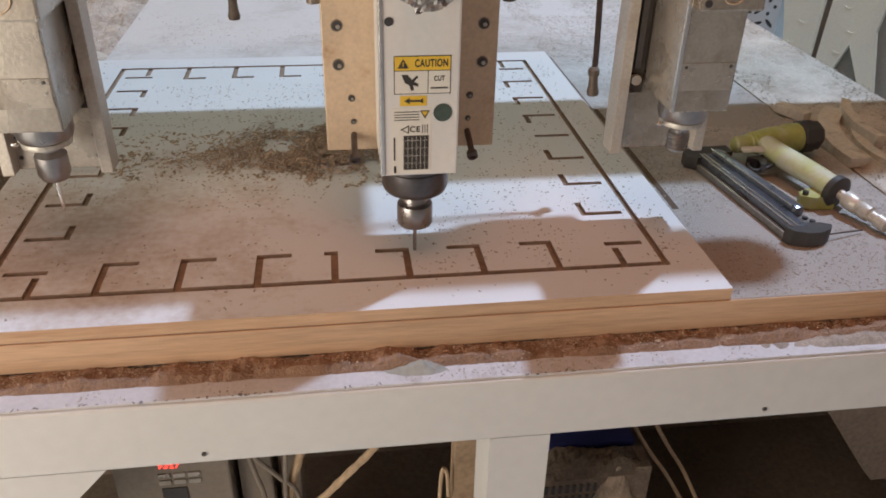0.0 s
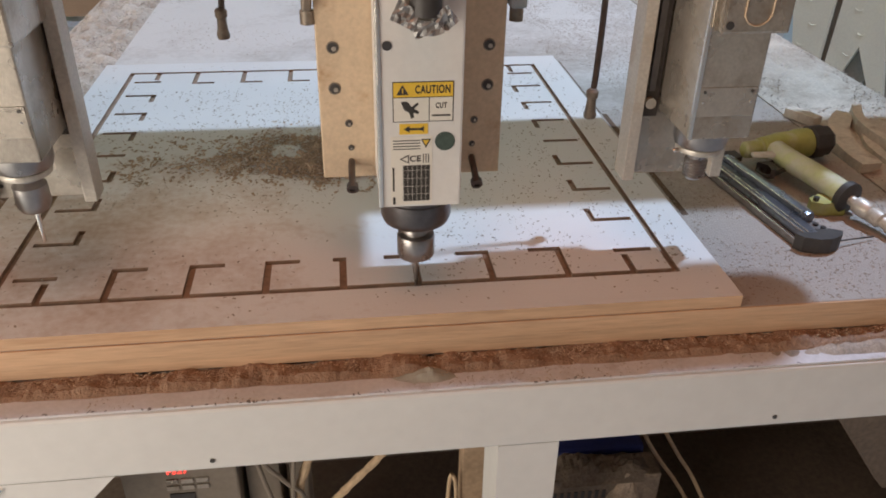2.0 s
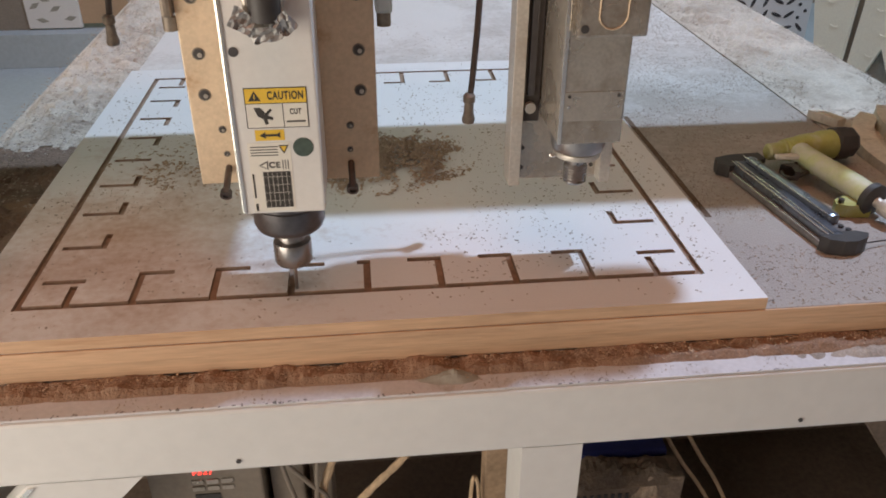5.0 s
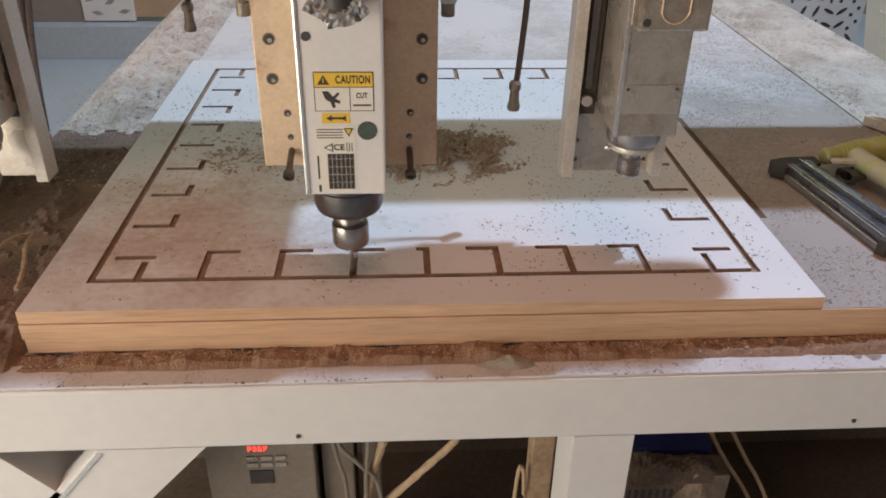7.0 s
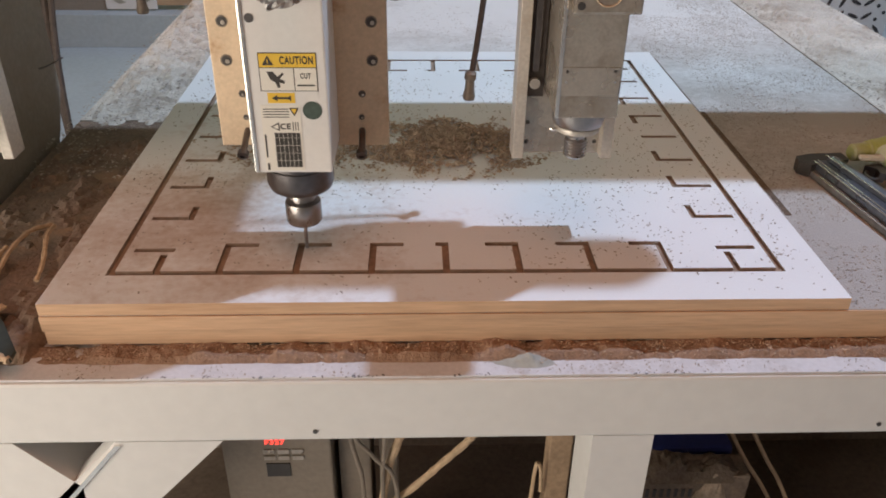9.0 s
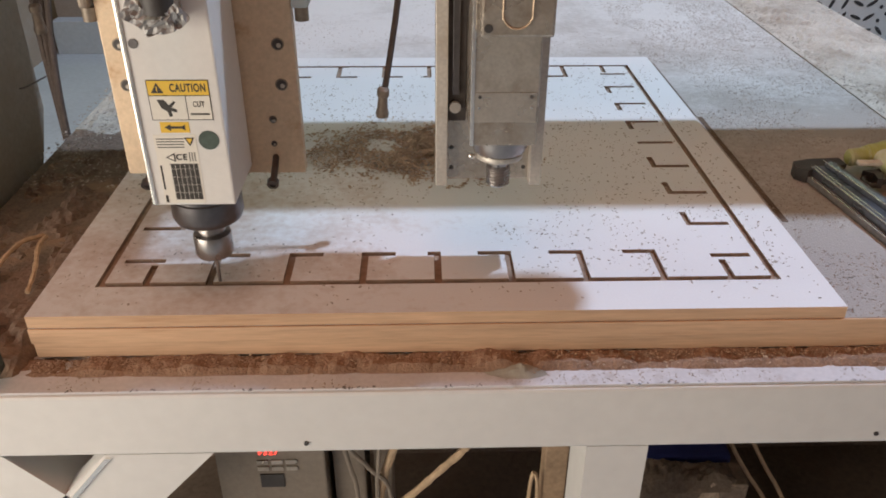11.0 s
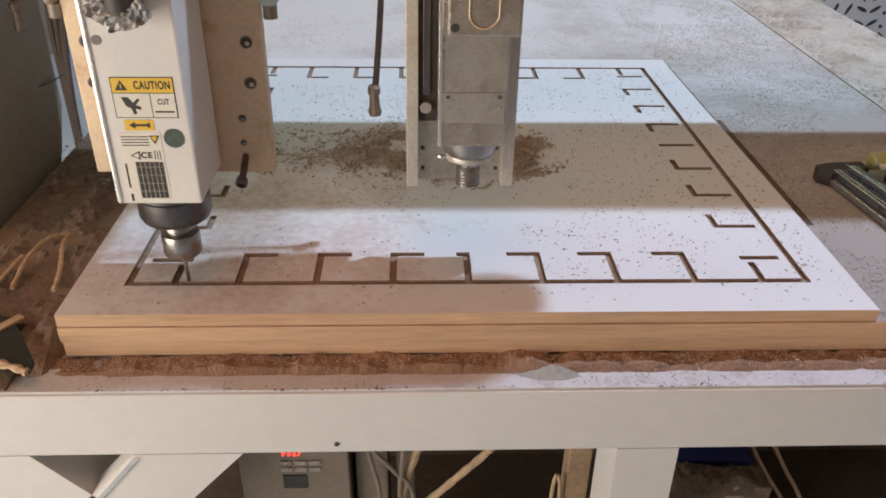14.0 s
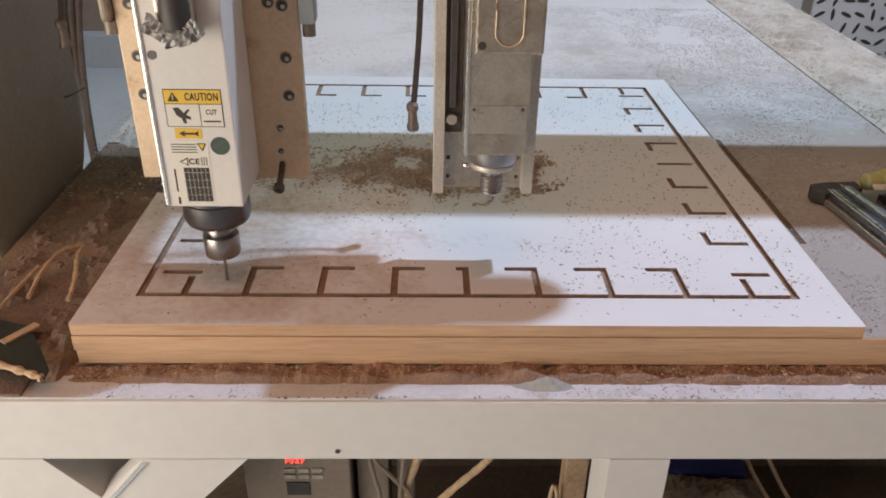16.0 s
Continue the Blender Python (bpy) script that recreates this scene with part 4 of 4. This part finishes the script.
# ---- far things ----


def perforated_panel(x0, x1, y, h):
    """A tall white panel with leaf and dot cut-outs, leaning on the wall."""
    p = thing("perforated_panel", "white cut-out panel with leaf and dot pattern leaning at the wall", "panel")
    part("sheet", box(x0, x1, y, y + 0.02, 0.0, h, 0.002), M["jali"], p)
    rnd = random.Random(5)
    leaf = [(0.040 * math.cos(a), 0.0115 * math.sin(a)) for a in [2 * math.pi * k / 10 for k in range(10)]]
    dot = [(0.0125 * math.cos(a), 0.0125 * math.sin(a)) for a in [2 * math.pi * k / 8 for k in range(8)]]
    nx, nz = int((x1 - x0) / 0.088), int(h / 0.088)
    for i in range(nx):
        for j in range(nz):
            cx, cz = x0 + 0.05 + i * 0.088, 0.05 + j * 0.088
            leafy = math.sin(cx * 4.2 + cz * 3.1) > -0.1
            if leafy:
                a = math.atan2(math.sin(i * 1.9), math.cos(j * 1.3)) + 0.5
                pts = [(cx + u * math.cos(a) - v * math.sin(a), cz + u * math.sin(a) + v * math.cos(a)) for u, v in leaf]
                part("cut_out", prism(pts, y - 0.002, y + 0.001, "y"), M["black"], p)
            else:
                for du, dv in ((-0.022, -0.022), (0.022, 0.022)):
                    part("cut_out", prism([(cx + du + u, cz + dv + v) for u, v in dot], y - 0.002, y + 0.001, "y"), M["black"], p)
    return p


perforated_panel(3.02, 3.66, 4.20, 1.5)
tagged(part("plain_panel", box(2.45, 2.99, 4.30, 4.33, 0.0, 1.6, 0.002), M["jali"]), "plain grey white panel standing at the wall", "panel")
DOOR = Matrix.Translation((3.332, 3.62, 0)) @ Vector((0.5, -0.866, 0)).to_track_quat("X", "Z").to_matrix().to_4x4()
LEAVES = (((0.10, 0.0), (0.24, 0.0), (0.252, 0.70), (0.25, 1.5), (-0.06, 1.5), (-0.06, 0.70)),
          ((0.262, 0.0), (0.345, 0.0), (0.441, 0.267), (0.60, 0.68), (0.60, 1.5), (0.29, 1.5), (0.288, 0.70)),
          ((0.60, 0.0), (0.675, 0.0), (0.585, 0.375), (0.62, 0.70), (0.445, 0.30)),
          ((0.86, 0.0), (1.10, 0.0), (1.05, 0.70), (1.05, 1.5), (0.72, 1.5), (0.72, 0.62)))
for k, shape in enumerate(LEAVES):
    d = thing("carved_panel", "cream primed shaped panel with carved curls leaning at the wall", "panel", "stacked cream panels")
    d.matrix_world = DOOR
    y = 0.030 * (k % 2)
    part("leaf", prism(list(shape), y, y + 0.025, "y"), M["creamwood"], d)
    if k == 2:
        continue
    mid = [sum(p[0] for p in shape) / len(shape) + e for e in (-0.02, 0.03)]
    for j in range(6):
        u, v = mid[j % 2], 0.22 + 0.13 * j
        curl = [(u + 0.024 * math.cos(radians(q)), y - 0.001, v + 0.012 * math.sin(radians(q))) for q in range(190, 360, 20)]
        part("carved_curl", tube(curl, 0.0028, 5), M["creamwood"], d)
backer = thing("dark_backing", "grey boards stacked behind the cream panels", "boards")
backer.matrix_world = DOOR
for k in range(3):
    part("board", box(0.12 + 0.42 * k, 0.51 + 0.42 * k, 0.075, 0.10, 0, 1.5, 0.003), M["backing"], backer)
st = thing("panel_stack", "cut white panel and brown cardboard stacked against the wall", "panel stack")
part("cardboard", box(-1.1, 0.1, 4.32, 4.36, 0.24, 1.4, 0.003), M["card"], st)
part("white_panel", box(-1.42, -1.1, 4.30, 4.33, 0.22, 1.4, 0.003), M["jali"], st)
for cx, cz, a in ((-1.36, 0.36, 30), (-1.30, 0.40, -20), (-1.24, 0.34, 25), (-1.33, 0.27, -10), (-1.18, 0.44, 40), (-1.36, 0.50, 15), (-1.24, 0.54, -30), (-1.16, 0.28, 10)):
    petal = [(cx + 0.040 * u * math.cos(radians(a)) - 0.016 * v * math.sin(radians(a)), cz + 0.040 * u * math.sin(radians(a)) + 0.016 * v * math.cos(radians(a))) for u, v in ((-1, 0), (0, -1), (1, 0), (0, 1))]
    part("cut_out", prism(petal, 4.2975, 4.3005, "y"), M["backing"], st)
part("dark_panel", box(-1.75, -1.42, 4.31, 4.35, 0.21, 1.4, 0.003), M["cabinet"], st)
part("bearer", box(-1.75, 0.1, 4.2, 4.45, 0.0, 0.21, 0.004), M["floor"], st)

# ---- dust and chips ----
rnd = random.Random(11)


def scatter(n, x0, x1, y0, y1, z, cut=-9, scale=4.0, power=None):
    out = []
    while len(out) < n:
        x, y = rnd.uniform(x0, x1), rnd.uniform(y0, y1)
        if noise.noise(Vector((x * scale, y * scale, 3.1))) > cut:
            out.append((x, y, z))
    return out


def heap_spots(n, cx, cy, sx, sy, z, h):
    out = []
    while len(out) < n:
        x, y = rnd.gauss(cx, sx), rnd.gauss(cy, sy)
        d = ((x - cx) / sx) ** 2 + ((y - cy) / sy) ** 2
        if d < 5 and noise.noise(Vector((x * 13, y * 13, 1.7))) * 0.8 + noise.noise(Vector((x * 45, y * 45, 4.7))) * 0.5 + rnd.uniform(-0.35, 0.35) > -0.22 + 0.10 * d:
            out.append((x, y, z + h * max(0, 1 - d / 4) * rnd.random()))
    return out


stuff("wood_chips", chips(heap_spots(6000, 0.64, 0.580, 0.092, 0.078, TOP, 0.012) + heap_spots(1500, 0.46, 0.60, 0.13, 0.085, TOP, 0.004) + heap_spots(350, 0.28, 0.57, 0.10, 0.06, TOP, 0.002), 1, (0.004, 0.0105)), M["chips"], "brown wood chips heaped on the white panel", "wood chips")
stuff("chip_specks", chips(scatter(1500, 0.02, 1.2, 0.02, 1.2, TOP, -0.1, 5) + scatter(1500, 0.70, 1.2, 0.1, 1.1, TOP, -0.15, 6) + scatter(1500, 0.02, 0.6, 0.35, 1.0, TOP, -0.2, 6), 2, (0.0014, 0.0052)), M["grey_chips"], "scattered wood chips on the white panel", "wood chips")
stuff("front_dust", mesh_of("front_dust", mound(-0.25, 2.0, -0.042, 0.012, 0.8165, 0.017, 0.006, 2.0, 0.2)), M["red_dust"], "reddish sawdust heaped along the front of the boards", "sawdust")
stuff("front_chips", chips([(rnd.uniform(0, 2.0), -0.003 - abs(rnd.gauss(0, 0.014)), 0.818 + rnd.uniform(0, 0.010)) for k in range(4200)], 3, (0.001, 0.0042)), M["chips"], "wood chips lying along the front beam", "wood chips")
stuff("front_shavings", chips([(rnd.uniform(0.1, 2.0), -0.006 - abs(rnd.gauss(0, 0.010)), 0.826 + rnd.uniform(0, 0.006)) for k in range(700)], 4, (0.001, 0.0035)), M["pale_chips"], "pale shavings on the sawdust along the front beam", "wood chips")
stuff("board_chips", chips(scatter(14000, 1.225, 1.69, 0.0, 2.2, 0.879, -0.25, 6) + scatter(5000, 0.0, 1.69, 1.23, 3.0, 0.879, -0.05, 3), 5, (0.0014, 0.0050)), M["grey_chips"], "wood chips strewn over the spoilboard", "wood chips")
stuff("shelf_dust", mesh_of("shelf_dust", mound(1.70, 2.03, 0.80, 3.0, 0.876, 0.026, 0.012, 7.0, 0.2)), M["table"], "grey sawdust heaped on the side shelf", "sawdust")
stuff("shelf_sawdust", mesh_of("shelf_sawdust", mound(1.70, 2.03, 0.1, 0.84, 0.876, 0.009, 0.010, 3.0, 0.1)), M["table"], "thin grey sawdust on the side shelf", "sawdust")
stuff("rail_dust", mesh_of("rail_dust", mound(1.18, 2.03, -0.062, 0.0, 0.8165, 0.010, 0.006, 5.0, 0.25)), M["grey_chips"], "grey sawdust lying on the end of the front beam", "sawdust")
stuff("left_dust", mesh_of("left_dust", mound(-0.25, 0.0, 0.75, 3.0, 0.842, 0.034, 0.010, 9.0, 0.15)), M["table"], "grey sawdust heaped on the left margin", "sawdust")
stuff("left_red_dust", mesh_of("left_red_dust", mound(-0.25, 0.0, -0.06, 0.8, 0.8165, 0.045, 0.008, 12.0, 0.1)), M["shaded_dust"], "sawdust piled beside the boards, darkened for shade", "sawdust")
for pts, r in (([(-0.165, 0.08, 0.857), (-0.152, 0.19, 0.862), (-0.145, 0.225, 0.866)], 0.0035), ([(-0.128, 0.135, 0.858), (-0.128, 0.20, 0.872), (-0.118, 0.26, 0.876), (-0.098, 0.30, 0.866)], 0.004), ([(-0.063, 0.135, 0.853), (-0.066, 0.18, 0.866), (-0.086, 0.25, 0.872), (-0.094, 0.30, 0.864)], 0.004)):
    tagged(part("twig", tube(pts, r, 6, wobble=0.2), M["rope"]), "bent dry twig in the sawdust beside the boards", "twig", "twigs")
slab = thing("torn_slab", "dark green board scrap with a torn pale edge by the panel", "board scrap")
part("board", prism([(-0.25, 0.06), (-0.17, 0.085), (-0.10, 0.062), (-0.066, 0.020), (-0.022, -0.045), (-0.020, -0.068), (-0.052, -0.052), (-0.12, -0.030), (-0.25, -0.020)], 0.846, 0.853), M["slab"], slab)
part("torn_edge", tube([(-0.25, -0.022, 0.851), (-0.12, -0.033, 0.851), (-0.052, -0.055, 0.851), (-0.022, -0.068, 0.850)], 0.0055, 7, wobble=0.4), M["pale_chips"], slab, "frayed pale torn edge")
part("peeled_strip", beam_between((-0.115, 0.012, 0.8555), (-0.082, 0.062, 0.8555), 0.014, 0.004, 0.001), M["pale_chips"], slab)

stuff("paint_scars", chips([(x, -0.0712 + rnd.uniform(0, 0.004), 0.8164) for x in [rnd.uniform(-0.1, 2.0) for k in range(110)] if noise.noise(Vector((x * 9, 0.3, 2.2))) > -0.05], 6, (0.002, 0.0065), 0.03), M["flange"], "dark scars where paint has flaked off the front beam", "paint scars")
stuff("rail_chips", chips(scatter(900, -0.05, 2.0, -0.068, -0.01, 0.8166, 0.0, 8), 7, (0.001, 0.004)), M["grey_chips"], "small chips on the front beam", "wood chips")
stuff("grey_clump", mesh_of("grey_clump", mound(0.655, 0.785, -0.060, -0.016, 0.8165, 0.012, 0.004, 21.0, 0.4)), M["flake"], "grey green lump of dust on the front beam", "dust")

stuff("margin_chips", chips(scatter(5000, 1.70, 2.03, 0.1, 3.0, 0.880, -0.2, 5) + scatter(3500, -0.25, 0.0, 0.5, 3.0, 0.860, -0.2, 5), 8, (0.002, 0.008)), M["grey_chips"], "wood chips on the dusty table margins", "wood chips")

# ---- motion ----
HEAD = [
    (0.0, 0.7393, 0.1660), (0.5, 0.6908, 0.1718), (1.0, 0.7159, 0.1615), (1.5, 0.7286, 0.1325), (2.0, 0.7197, 0.0885), (2.5, 0.6244, 0.0888), (3.0, 0.6185, 0.1358), (3.2, 0.6153, 0.1720),
    (3.4, 0.614, 0.174), (3.7, 0.612, 0.150), (4.2, 0.605, 0.088), (4.8, 0.507, 0.087), (5.1, 0.497, 0.108), (5.3, 0.4975, 0.1290), (5.5, 0.4993, 0.1537), (6.0, 0.5383, 0.1537), (6.5, 0.4940, 0.1637), (7.0, 0.4867, 0.1027),
    (7.5, 0.4645, 0.0858), (8.0, 0.3802, 0.0856), (8.3, 0.371, 0.095), (8.9, 0.374, 0.155), (9.4, 0.413, 0.163), (9.8, 0.370, 0.163), (10.1, 0.367, 0.120), (10.3, 0.3666, 0.0990), (10.5, 0.3604, 0.0925),
    (11.0, 0.2652, 0.0915), (11.5, 0.2540, 0.1247), (12.0, 0.2643, 0.1595), (12.5, 0.2949, 0.1698), (13.0, 0.2431, 0.1688), (13.5, 0.2423, 0.0921), (14.0, 0.1714, 0.0913),
    (14.5, 0.1324, 0.0995), (14.8, 0.1390, 0.1040), (14.9, 0.1430, 0.1070), (15.0, 0.1480, 0.1100), (15.2, 0.1560, 0.1150), (15.3, 0.1600, 0.1170), (15.5, 0.1680, 0.1220), (16.0, 0.2112, 0.1277),
]
# the cutter is lifted clear before it moves on: seconds, metres
LIFT = [(0, 0), (14.8, 0), (14.9, 0.008), (15.0, 0.022), (15.3, 0.018), (15.5, 0), (16, 0)]


def swing(rows, t):
    for (t0, *a), (t1, *b) in zip(rows, rows[1:]):
        if t0 <= t <= t1:
            k = (t - t0) / (t1 - t0)
            return [p + (q - p) * k for p, q in zip(a, b)]
    return rows[-1][1:]


# seconds, then the hose tip's x, y beside the cutter, its height and its lean
SWING_A = [(t, x, 0.185 if t == 12 else 0.170, z, lean) for t, x, z, lean in [(0.0, 0.332, 1.097, -3.5), (0.5, 0.258, 1.101, 6.0), (1, 0.274, 1.093, 2.7), (1.5, 0.28, 1.101, -1.8), (2, 0.307, 1.097, 0.4), (2.5, 0.246, 1.103, 8.3), (3, 0.32, 1.093, -2.4), (5.5, 0.28, 1.099, 1.9), (6, 0.291, 1.097, -0.5), (6.5, 0.282, 1.099, 2.9), (7, 0.27, 1.106, 0.7), (7.5, 0.299, 1.096, -0.7), (8, 0.228, 1.095, 7.5), (10.5, 0.324, 1.092, -4.5), (11, 0.254, 1.104, 4.2), (11.5, 0.312, 1.093, -3.4), (12, 0.236, 1.103, 4.7), (12.5, 0.339, 1.093, -4.2), (13, 0.223, 1.106, 7.1), (13.5, 0.328, 1.095, -5.1), (14, 0.288, 1.107, -1.2), (14.5, 0.274, 1.091, 1.8), (15, 0.276, 1.108, 2.4), (15.5, 0.318, 1.1, -2.5), (16, 0.305, 1.1, -1.6)]]
SWING_B = [(0, -0.286, 0.317, 1.20, 0), (1.5, -0.291, 0.313, 1.20, 0), (5.5, -0.293, 0.316, 1.20, 0), (7, -0.279, 0.311, 1.20, 0), (11, -0.328, 0.319, 1.20, 0), (12.5, -0.306, 0.325, 1.20, 0), (16, -0.316, 0.299, 1.20, 0)]


def motions():
    walk(gantry, [(t, pose(0, y, 0)) for t, x, y in HEAD])
    walk(carriage, [(t, pose(x, y, TOP + swing(LIFT, t)[0])) for t, x, y in HEAD])
    for hose, rows in ((hose_a, SWING_A), (hose_b, SWING_B)):
        keys = []
        for t, x, y in HEAD:
            sx, sy, sz, lean = swing(rows, t)
            keys.append((t, pose(x + sx, y + sy, sz, 0, lean, 0)))
        walk(hose, keys)


motions()
